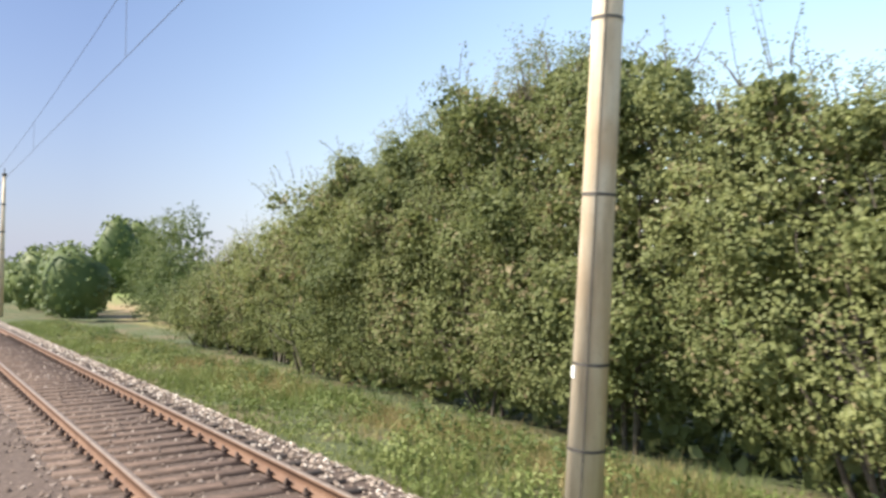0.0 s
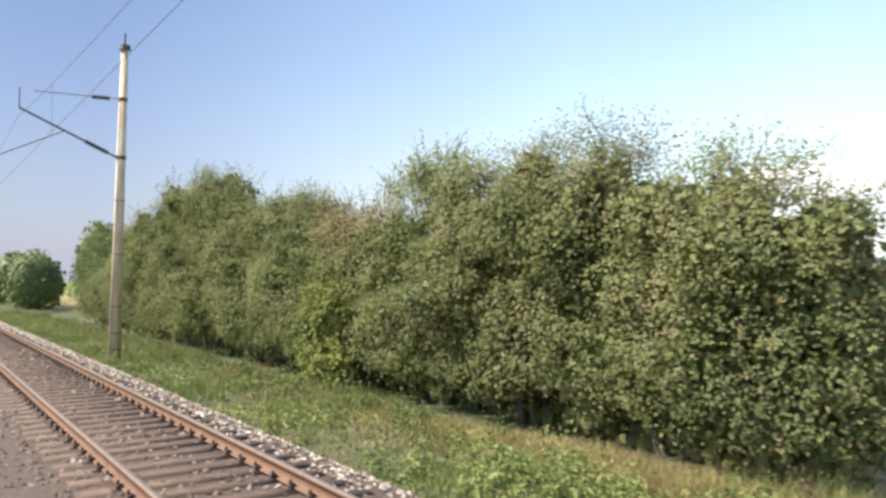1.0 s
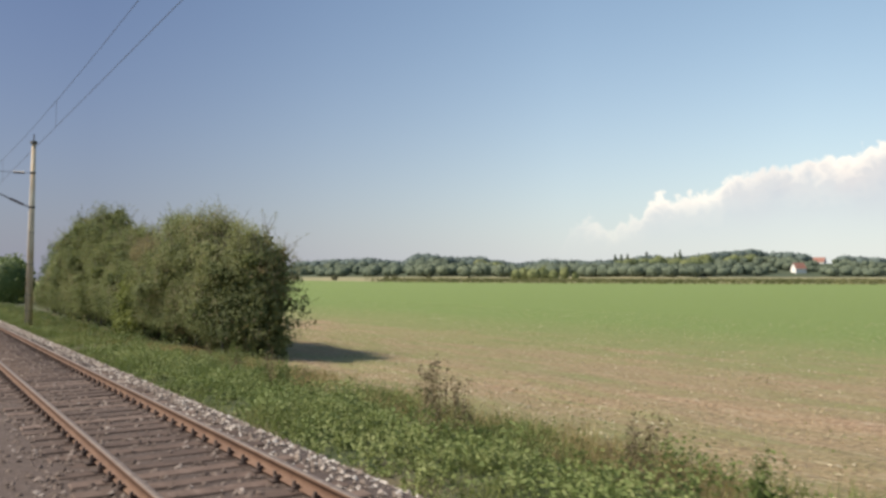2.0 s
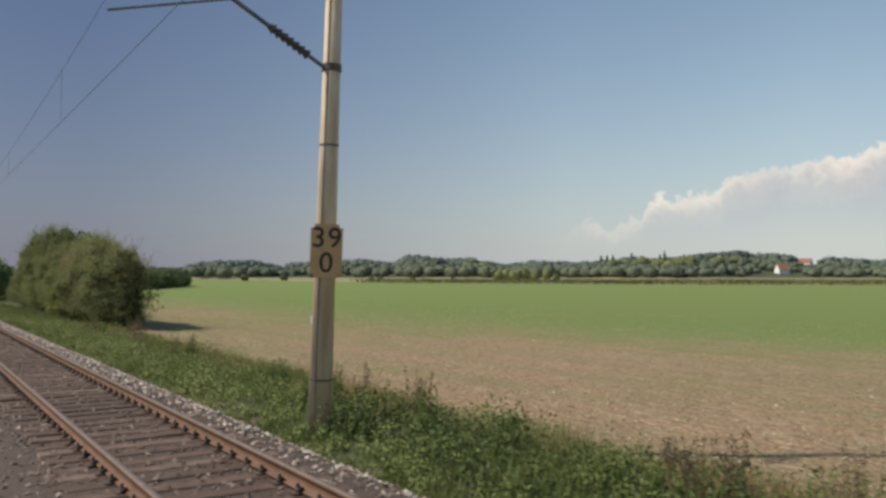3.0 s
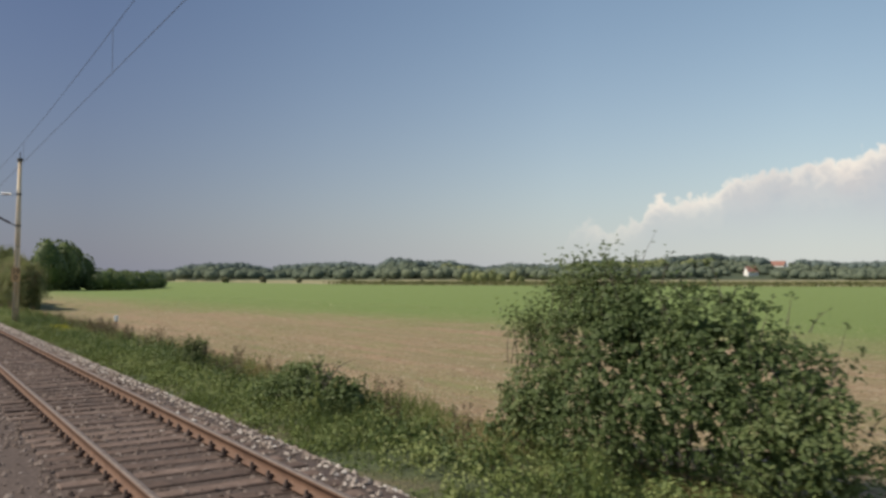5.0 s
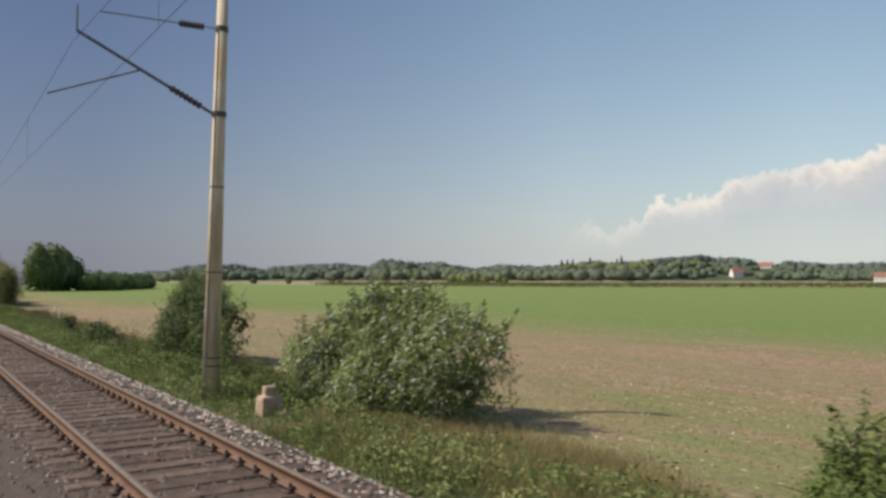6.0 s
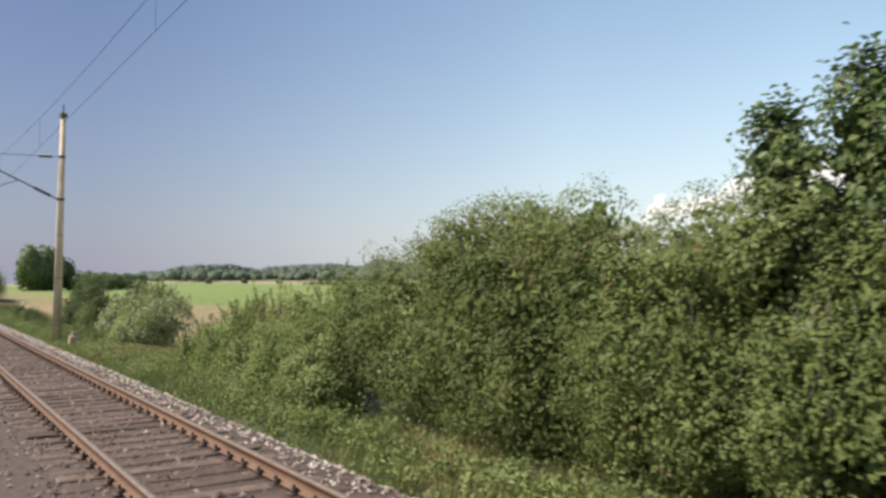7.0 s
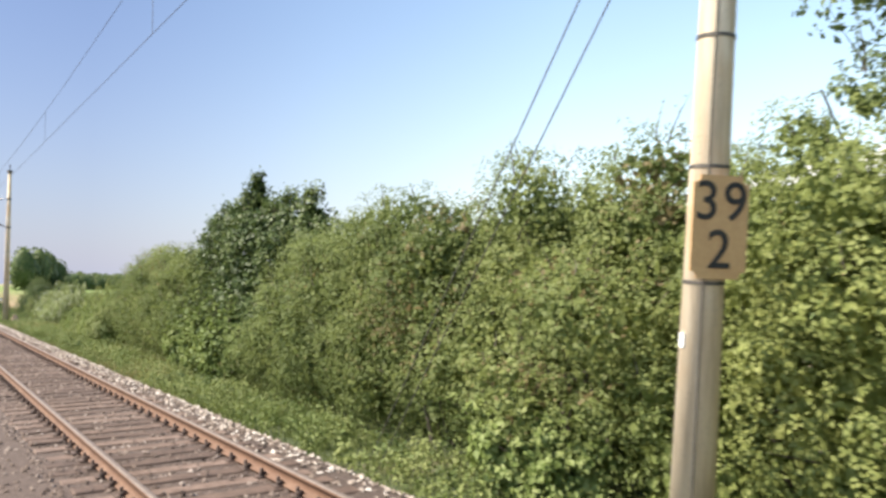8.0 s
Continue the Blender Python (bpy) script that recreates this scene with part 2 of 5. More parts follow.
def concrete_material():
    """Old spun concrete: pale, with rusty runs down the shaft and darker pits."""
    m, t, bsdf, out = material("pole_concrete", 0.85)
    pos = position(t)
    runs = node(t, "ShaderNodeMapping")
    runs.inputs["Scale"].default_value = (1.0, 1.0, 0.12)
    t.links.new(pos, runs.inputs["Vector"])
    streak = noise_tex(t, runs.outputs[0], 7.0, 4.0, 0.6)
    blotch = noise_tex(t, pos, 1.1, 3.0, 0.6)
    grain = noise_tex(t, pos, 30.0, 3.0, 0.7)
    col = ramp(t, streak, [(0.32, (0.44, 0.345, 0.24)), (0.5, (0.63, 0.51, 0.365)), (0.68, (0.73, 0.625, 0.48))])
    col = mixed(t, maths(t, "MULTIPLY", maths(t, "SUBTRACT", blotch, 0.47), 4.0, True), col, (0.56, 0.395, 0.24))
    col = mixed(t, maths(t, "MULTIPLY", maths(t, "SUBTRACT", grain, 0.58), 3.0, True), col, (0.27, 0.21, 0.15))
    t.links.new(col, bsdf.inputs["Base Color"])
    bump(t, bsdf, maths(t, "ADD", grain, streak), 0.5, 0.004)
    return m


M_CONCRETE = concrete_material()


def ground_material():
    m, t, bsdf, out = material("field_and_verge", 0.95)
    pos = position(t)
    sep = node(t, "ShaderNodeSeparateXYZ")
    t.links.new(pos, sep.inputs[0])
    x, y, z = sep.outputs
    stretch = node(t, "ShaderNodeMapping")
    stretch.inputs["Scale"].default_value = (0.16, 1.0, 1.0)
    t.links.new(pos, stretch.inputs["Vector"])
    strips = noise_tex(t, stretch.outputs[0], 0.12, 3.0, 0.6)
    lines = node(t, "ShaderNodeMapping")
    lines.inputs["Scale"].default_value, lines.inputs["Rotation"].default_value = (0.10, 1.0, 1.0), (0.0, 0.0, -0.35)
    t.links.new(pos, lines.inputs["Vector"])
    streak = noise_tex(t, lines.outputs[0], 1.1, 4.0, 0.65)
    fleck = noise_tex(t, lines.outputs[0], 14.0, 2.0, 0.6)
    blot = noise_tex(t, pos, 0.35, 4.0, 0.65)
    grain = noise_tex(t, pos, 9.0, 4.0, 0.7)
    soil = ramp(t, grain, [(0.32, (0.125, 0.074, 0.042)), (0.5, (0.315, 0.195, 0.11)), (0.66, (0.52, 0.365, 0.225))])
    crop = ramp(t, grain, [(0.3, (0.107, 0.152, 0.035)), (0.6, (0.18, 0.233, 0.053)), (0.75, (0.248, 0.282, 0.082))])
    # the seedlings stand denser away from the line
    seam = maths(t, "SUBTRACT", 34.0, maths(t, "MULTIPLY", maths(t, "MULTIPLY", maths(t, "SUBTRACT", 75.0, x), 0.025, True), 6.0))
    far = maths(t, "ADD", maths(t, "MULTIPLY", maths(t, "SUBTRACT", y, seam), 0.05), 0.35, True)
    soil = mixed(t, maths(t, "MULTIPLY", maths(t, "SUBTRACT", fleck, 0.58), 8.0, True), soil, (0.56, 0.46, 0.32))
    # thin seedling cover everywhere, in drifts
    drift = noise_tex(t, lines.outputs[0], 0.5, 5.0, 0.7)
    soil = mixed(t, maths(t, "MULTIPLY", maths(t, "SUBTRACT", drift, 0.38), 2.6, True), soil, (0.20, 0.185, 0.075))
    clods = noise_tex(t, pos, 3.2, 3.0, 0.7)
    soil = mixed(t, maths(t, "MULTIPLY", maths(t, "SUBTRACT", clods, 0.54), 5.0, True), soil, (0.15, 0.10, 0.055))
    cover = maths(t, "ADD", maths(t, "MULTIPLY", far, 0.72), maths(t, "MULTIPLY", strips, 0.75))
    cover = maths(t, "ADD", cover, maths(t, "MULTIPLY", maths(t, "SUBTRACT", streak, 0.5), 1.2))
    cover = maths(t, "ADD", cover, maths(t, "ADD", maths(t, "MULTIPLY", blot, 0.75), -0.2))
    # a better stand beside the first hedge
    cover = maths(t, "ADD", cover, maths(t, "MULTIPLY", maths(t, "MULTIPLY", maths(t, "SUBTRACT", 42.0, x), 0.03, True), 0.22))
    # weedy ground before the second hedge
    weedy = maths(t, "MULTIPLY", maths(t, "MULTIPLY", maths(t, "SUBTRACT", x, 108.0), 0.08, True), maths(t, "MULTIPLY", maths(t, "SUBTRACT", 30.0, y), 0.09, True))
    cover = maths(t, "ADD", cover, maths(t, "MULTIPLY", weedy, 0.2))
    cover = maths(t, "ADD", cover, maths(t, "ADD", maths(t, "MULTIPLY", grain, 0.7), -0.16))
    green = maths(t, "MULTIPLY", maths(t, "MULTIPLY", maths(t, "SUBTRACT", cover, 0.76), 2.8, True), maths(t, "ADD", maths(t, "MULTIPLY", far, 0.45), 0.55))
    field = mixed(t, green, soil, crop)
    # rough verge beside the line
    verge_col = ramp(t, blot, [(0.3, (0.06, 0.085, 0.025)), (0.5, (0.10, 0.12, 0.04)), (0.60, (0.22, 0.15, 0.085)), (0.75, (0.31, 0.215, 0.13))])
    verge_col = mixed(t, maths(t, "MULTIPLY", grain, 0.9, True), (0.06, 0.07, 0.03), verge_col)
    rim = maths(t, "ADD", y, maths(t, "MULTIPLY", maths(t, "SUBTRACT", blot, 0.5), 3.0))
    brim = maths(t, "ADD", maths(t, "MULTIPLY", maths(t, "MULTIPLY", maths(t, "SUBTRACT", 14.0, x), 0.4, True), 4.6), 9.2)      # wider under the first hedge
    verge = maths(t, "MULTIPLY", maths(t, "SUBTRACT", brim, rim), 0.9, True)
    col = mixed(t, verge, field, verge_col)
    # meadows past the ploughland
    beyond = maths(t, "SUBTRACT", maths(t, "SUBTRACT", y, maths(t, "MULTIPLY", x, 0.52)), 492.0)
    past = maths(t, "MULTIPLY", maths(t, "ADD", beyond, maths(t, "MULTIPLY", maths(t, "SUBTRACT", strips, 0.5), 20.0)), 0.15, True)
    col = mixed(t, past, col, ramp(t, strips, [(0.36, (0.13, 0.14, 0.055)), (0.48, (0.27, 0.235, 0.12)), (0.56, (0.33, 0.28, 0.15)), (0.66, (0.12, 0.135, 0.05))]))
    # leaf-strewn shade plants on the wooded slopes
    col = mixed(t, maths(t, "MULTIPLY", maths(t, "SUBTRACT", z, 4.2), 0.7, True), col, (0.06, 0.075, 0.035))
    t.links.new(col, bsdf.inputs["Base Color"])
    bump(t, bsdf, maths(t, "ADD", grain, blot), 1.0, 0.09)
    return m


M_GROUND = ground_material()


def stone_material(name, stops):
    m, t, bsdf, out = material(name, 0.9)
    geo = node(t, "ShaderNodeNewGeometry")
    patches = noise_tex(t, geo.outputs["Position"], 0.8, 2.0)
    f = maths(t, "ADD", maths(t, "MULTIPLY", geo.outputs["Random Per Island"], 0.75), maths(t, "MULTIPLY", patches, 0.25))
    t.links.new(ramp(t, f, stops), bsdf.inputs["Base Color"])
    return m


M_BALLAST_STONE = stone_material("ballast_stones", [(0.1, (0.11, 0.078, 0.06)), (0.45, (0.25, 0.195, 0.155)), (0.75, (0.41, 0.35, 0.30)), (0.97, (0.64, 0.59, 0.53))])
M_TRACK_STONE = stone_material("track_stones", [(0.1, (0.055, 0.036, 0.028)), (0.45, (0.115, 0.08, 0.062)), (0.8, (0.19, 0.145, 0.12)), (0.97, (0.40, 0.34, 0.30))])


# ---- mesh helpers ----
def mesh_object(name, verts, faces, mats, parent=None, label="", slots=None, smooth=False):
    """One mesh object from arrays: verts (n, 3); faces (m, k), all with the same count of corners."""
    verts, faces = np.asarray(verts, dtype=np.float32), np.asarray(faces, dtype=np.int32)
    me = bpy.data.meshes.new(name)
    k = faces.shape[1]
    me.vertices.add(len(verts))
    me.vertices.foreach_set("co", verts.ravel())
    me.loops.add(faces.size)
    me.loops.foreach_set("vertex_index", faces.ravel())
    me.polygons.add(len(faces))
    me.polygons.foreach_set("loop_start", np.arange(0, faces.size, k, dtype=np.int32))
    if slots is not None:
        me.polygons.foreach_set("material_index", np.asarray(slots, dtype=np.int32))
    me.update(calc_edges=True)
    if smooth:
        me.polygons.foreach_set("use_smooth", np.ones(len(faces), dtype=bool))
    for m in (mats if isinstance(mats, (list, tuple)) else [mats]):
        me.materials.append(m)
    ob = new(name, me)
    if parent is not None:
        ob.parent = parent
    if label:
        tagged(ob, label)
    return ob


def part(name, bm, mat, parent, label="", smooth=False):
    """Links a bmesh as one mesh object under a thing or a part."""
    me = bpy.data.meshes.new(name)
    bm.to_mesh(me)
    bm.free()
    if smooth:
        for p in me.polygons:
            p.use_smooth = True
    me.materials.append(mat)
    ob = new(name, me)
    if parent is not None:
        ob.parent = parent
    if label:
        tagged(ob, label)
    return ob


def box_bm(sx, sy, sz, at=(0, 0, 0), bevel=0.0, turn=None):
    bm = bmesh.new()
    bmesh.ops.create_cube(bm, size=1.0)
    bmesh.ops.scale(bm, vec=(sx, sy, sz), verts=bm.verts)
    if bevel:
        bmesh.ops.bevel(bm, geom=bm.edges[:], offset=bevel, segments=1, affect="EDGES")
    if turn is not None:
        bmesh.ops.transform(bm, matrix=turn, verts=bm.verts)
    bmesh.ops.translate(bm, vec=at, verts=bm.verts)
    return bm


def tubes(paths, sides=5):
    """Vertices and quads of tapered tubes: each path is a list of (point, radius)."""
    vs, fs = [], []
    ang = np.linspace(0, 2 * np.pi, sides, endpoint=False)
    for path in paths:
        pts = np.array([p for p, r in path], dtype=float)
        for i, (p, r) in enumerate(path):
            d = pts[min(i + 1, len(pts) - 1)] - pts[max(i - 1, 0)]
            d /= max(np.linalg.norm(d), 1e-6)
            side = np.cross(d, (0.0, 0.0, 1.0) if abs(d[2]) < 0.9 else (1.0, 0.0, 0.0))
            side /= np.linalg.norm(side)
            up = np.cross(side, d)
            base = len(vs)
            for a in ang:
                vs.append(np.array(p) + r * (math.cos(a) * side + math.sin(a) * up))
            if i:
                for j in range(sides):
                    k = (j + 1) % sides
                    fs.append((base - sides + j, base - sides + k, base + k, base + j))
    return np.array(vs), np.array(fs)


def tube_part(name, paths, mat, parent, label="", sides=6):
    v, f = tubes(paths, sides)
    return mesh_object(name, v, f, mat, parent, label, smooth=True)


def unit(a):
    return a / np.maximum(np.linalg.norm(a, axis=1, keepdims=True), 1e-6)


def leaf_mesh(pos, normal, size, rng, slim=0.55, droop=0.25, lie=None):
    """Folded pointed leaves: two triangles each, along a random direction in the leaf's plane."""
    n = len(pos)
    normal = unit(normal)
    along = unit(np.cross(normal, rng.normal(size=(n, 3))))
    if lie:                      # leaves combed one way by the wind
        along = unit(np.array(lie) + along * 0.55)
        normal = unit(normal - along * (normal * along).sum(axis=1)[:, None])
    across = np.cross(normal, along)
    size = size[:, None]
    base, tip = pos - along * size * 0.5, pos + along * size * 0.5 - normal * size * droop
    left = pos + across * size * slim * 0.5 + normal * size * 0.10
    right = pos - across * size * slim * 0.5 + normal * size * 0.10
    verts = np.stack([base, left, tip, right], axis=1).reshape(-1, 3)
    o = (np.arange(n) * 4)[:, None]
    faces = np.concatenate([o + np.array([[0, 2, 1]]), o + np.array([[0, 3, 2]])], axis=1).reshape(-1, 3)
    return verts, faces


# ---- ground ----
def ground_z(x, y):
    """Height of the ground: the formation's edge, a shallow verge, level fields, a low rise far off."""
    y = np.asarray(y, dtype=float)
    x = np.asarray(x, dtype=float)
    z = np.interp(y, [-4000, -12, -5.2, 4.4, 4.9, 6.0, 8.5, 11.0, 14.0, 4000], [-0.9, -0.9, -0.62, -0.62, -0.55, -0.56, -0.75, -0.88, -0.9, -0.9])
    wob = 0.05 * np.sin(x * 0.9 + y * 1.3) * np.sin(x * 0.37 - y * 0.8 + 1.0)
    z = z + wob * ((y > 5.2) & (y < 40))
    # beyond the ploughland the land rises a little, then climbs into wooded hills round the plain
    turn = np.degrees(np.arctan2(np.maximum(y, 1.0), HUB - x))
    away = np.hypot(y, HUB - x)
    side = np.clip((turn - 9.0) / 4.0, 0, 1) * (y > 30)
    rise = np.interp(away, [380, 560, 720], [0.0, 1.2, 4.0]) * side
    climb = np.clip((away - np.interp(turn, *WOOD_EDGE) + 300) / 300, 0, 1)
    return z + rise + np.maximum(np.interp(turn, *WOOD_TOP) - TREE_H - 3.2, 0.0) * side * climb * climb * (3 - 2 * climb)


HUB, TREE_H = 85.6, 15.0      # the plain's middle on the line; height of the wood's trees
# by compass turn from the line behind, in degrees: how far the woods' edge lies, and how high their tops reach
WOOD_EDGE = ([12, 16, 20, 22.4, 24, 28, 30, 34, 38, 42, 46, 49, 52, 54, 58, 62, 90], [1000, 1070, 1150, 1177, 1150, 1060, 1031, 1000, 1000, 960, 930, 1000, 1150, 1230, 1260, 1260, 1260])
WOOD_TOP = ([10, 14.6, 15.6, 16.8, 18.3, 20.2, 22.5, 22.8, 26.9, 29.0, 29.9, 30.9, 31.9, 33.3, 35.3, 37.6, 39.5, 42.7, 45.3, 46.8, 47.4, 49.0, 51.4, 53.7, 54.3, 55.4, 57.2, 58.2, 59.1, 61.7, 66, 90],
            [8, 10, 20, 26, 29, 30, 22, 28, 30, 28, 24.5, 35.5, 33.6, 29.6, 29.6, 21.8, 26.3, 23.4, 26, 29.5, 27, 29.5, 38.3, 45, 40.4, 42, 37, 40.2, 36, 30.4, 33, 33])


def build_ground():
    ys = np.concatenate([[-4200, -1500, -500, -120, -40, -14, -8, -5.2, 0, 4.4], np.arange(4.9, 16, 0.5), np.arange(16, 40, 2.0),
                         [45, 55, 70, 100, 150, 220, 320], np.arange(400, 1500, 25.0), [1700, 2200, 4200]])
    xs = np.concatenate([[-4500, -3000], np.arange(-2600, -1300, 60.0), np.arange(-1300, -180, 30.0), [-180, -130, -90, -60], np.arange(-44, 190, 1.0),
                         [200, 230, 280, 360, 500, 800, 1300, 2000, 3200, 4500]])
    gx, gy = np.meshgrid(xs, ys, indexing="ij")
    v = np.stack([gx, gy, ground_z(gx, gy)], axis=-1).reshape(-1, 3)
    ny = len(ys)
    i, j = np.meshgrid(np.arange(len(xs) - 1), np.arange(ny - 1), indexing="ij")
    a = (i * ny + j).ravel()
    f = np.stack([a, a + ny, a + ny + 1, a + 1], axis=1)
    ob = mesh_object("ground", v, f, M_GROUND, smooth=True)
    tagged(ob, "flat ploughland with green seedlings and a grassy verge", "ground", kind="structure")


build_ground()

TRACK_Y = 2.75
RAIL_YS = (2.0, 3.5)


def extrude_profile(name, profile, x0, x1, mats, slots=None, parent=None, label=""):
    n = len(profile)
    v = [(x, y, z) for x in (x0, x1) for y, z in profile]
    f = [(i, (i + 1) % n, n + (i + 1) % n, n + i) for i in range(n)]
    return mesh_object(name, v, f, mats, parent, label, slots)


def build_bed():
    bed = extrude_profile("ballast_bed", [(-5.0, -0.62), (-4.1, -0.20), (4.35, -0.20), (4.85, -0.52), (4.9, -0.7), (-5.0, -0.7)], -420, 420, M_BALLAST)
    tagged(bed, "brownish crushed stone ballast bed under the track", "ballast bed", kind="structure")


build_bed()


# ---- bushes and trees ----
def crown_points(lobes, clumps, per, spread, rng, floor_z, pocket=0.30):
    """Leaf places and outward directions: clumps on the skins of overlapping lobes, none buried deep inside another lobe."""
    lo = np.array(lobes, dtype=float)
    c, r = lo[:, :3], lo[:, 3:6]
    area = (r[:, 0] * r[:, 1] + r[:, 1] * r[:, 2] + r[:, 0] * r[:, 2])
    pick = rng.choice(len(lo), size=clumps, p=area / area.sum())
    d = unit(rng.normal(size=(clumps, 3)))
    rad = 1.0 - np.abs(rng.normal(0, 0.13, size=clumps)) + 0.16 * np.sin(d[:, 0] * 7 + pick) * np.sin(d[:, 1] * 6 - pick * 2) * np.sin(d[:, 2] * 7 + 1.3 * pick)
    rad += np.where(rng.random(clumps) < 0.04, rng.random(clumps) * 0.09, 0)
    p = c[pick] + d * r[pick]
    hollow = np.sin(p[:, 0] * 1.9 + 1.1 * np.sin(p[:, 2] * 1.3)) * np.sin(p[:, 2] * 2.1 + 0.9 * np.sin(p[:, 0] * 1.2) + 1.0)
    rad -= pocket * np.clip(hollow - 0.35, 0, 0.5) / 0.5          # pockets between the boughs
    p = c[pick] + d * r[pick] * rad[:, None]
    buried = np.zeros(clumps, dtype=bool)
    for k in range(len(lo)):
        q = np.linalg.norm((p - c[k]) / r[k], axis=1)
        buried |= (q < 0.84) & (pick != k)
    gaps = np.sin(p[:, 0] * 4.1 + 1.3 * np.sin(p[:, 2] * 3.3)) + np.sin(p[:, 2] * 4.7 + p[:, 1] * 2.9) + np.sin(p[:, 0] * 2.3 - p[:, 2] * 2.9)
    thin = (gaps < -0.9) & (rng.random(clumps) < 0.45) & (rad > 0.86)
    away = (d[:, 1] > 0.15) & (rng.random(clumps) < 0.85)      # thinner on the side turned from the line
    keep = ~buried & (p[:, 2] > floor_z) & ~away & ~thin
    p, d = p[keep], unit(d[keep] / r[pick[keep]])
    n = len(p)
    # each clump is a small domed tuft, its leaves turned outward
    big = np.repeat(spread * (0.7 + 0.9 * rng.random(n)), per)[:, None]
    way = unit(rng.normal(size=(n * per, 3)) + np.repeat(d, per, axis=0) * 0.9 + np.array([0.0, 0.0, 0.2]))
    pos = np.repeat(p, per, axis=0) + way * big * rng.uniform(0.55, 1.1, (n * per, 1)) * np.array([1, 1, 0.8])
    return pos, np.repeat(d, per, axis=0) * 0.45 + way * 0.75


def sprigs(lobes, count, length, rng, lean=0.6, leafy=1.0):
    """Thin upright shoots from the crown's upper skin: paths and leaf places along them."""
    lo = np.array(lobes, dtype=float)
    paths, pos = [], []
    for i in range(count):
        k = rng.integers(len(lo))
        a, e = rng.random() * 2 * np.pi, rng.uniform(0.35, 1.0)
        d = np.array([math.cos(a) * math.sqrt(1 - e * e), math.sin(a) * math.sqrt(1 - e * e), e])
        p = lo[k, :3] + d * lo[k, 3:6] * 0.85
        if any(np.linalg.norm((p - q[:3]) / q[3:6]) < 0.8 for j, q in enumerate(lo) if j != k):
            continue
        w = np.array([d[0] * lean + rng.normal() * 0.15, d[1] * lean + rng.normal() * 0.15, 1.0])
        w /= np.linalg.norm(w)
        ln = length * rng.uniform(0.45, 1.25)
        bend = rng.normal(size=3) * (0.08 + 0.28 * lean) * ln
        pts = [p + w * ln * s + bend * s * s for s in (0, 0.35, 0.7, 1.0)]
        paths.append([(q, 0.012 * (1.1 - s)) for q, s in zip(pts, (0, 0.35, 0.7, 1.0))])
        m = int(ln * rng.uniform(14, 26) * leafy)
        s = rng.random(m) ** 0.8
        pos.append(p + np.outer(s * ln, w) + np.outer(s * s, bend) + rng.normal(size=(m, 3)) * 0.075 * (1.25 - s)[:, None])
    return paths, (np.concatenate(pos) if pos else np.zeros((0, 3)))


def stems(base, lobes, rng, radius, count):
    """A few stems that fork from the base into the lobes."""
    made = []
    for i in range(count):
        paths = []
        c = np.array(lobes[i % len(lobes)][:3]) + rng.normal(size=3) * 0.25
        b = np.array(base) + np.array([(c[0] - base[0]) * 0.35, (c[1] - base[1]) * 0.35, -0.1]) + np.append(rng.normal(size=2) * 0.12, 0)
        mid = b * 0.5 + c * 0.5 + rng.normal(size=3) * 0.12
        paths.append([(b, radius), (mid, radius * 0.7), (c, radius * 0.4)])
        for j in range(4):
            d = unit(rng.normal(size=(1, 3)))[0] * np.array(lobes[i % len(lobes)][3:6]) * 0.85
            d[2] = abs(d[2]) * 0.9
            s = mid * (0.7 - 0.2 * j) + c * (0.3 + 0.2 * j)
            paths.append([(s, radius * 0.4), (s + d * 0.55 + rng.normal(size=3) * 0.08, radius * 0.25), (s + d, radius * 0.1)])
        made.append(paths)
    return made


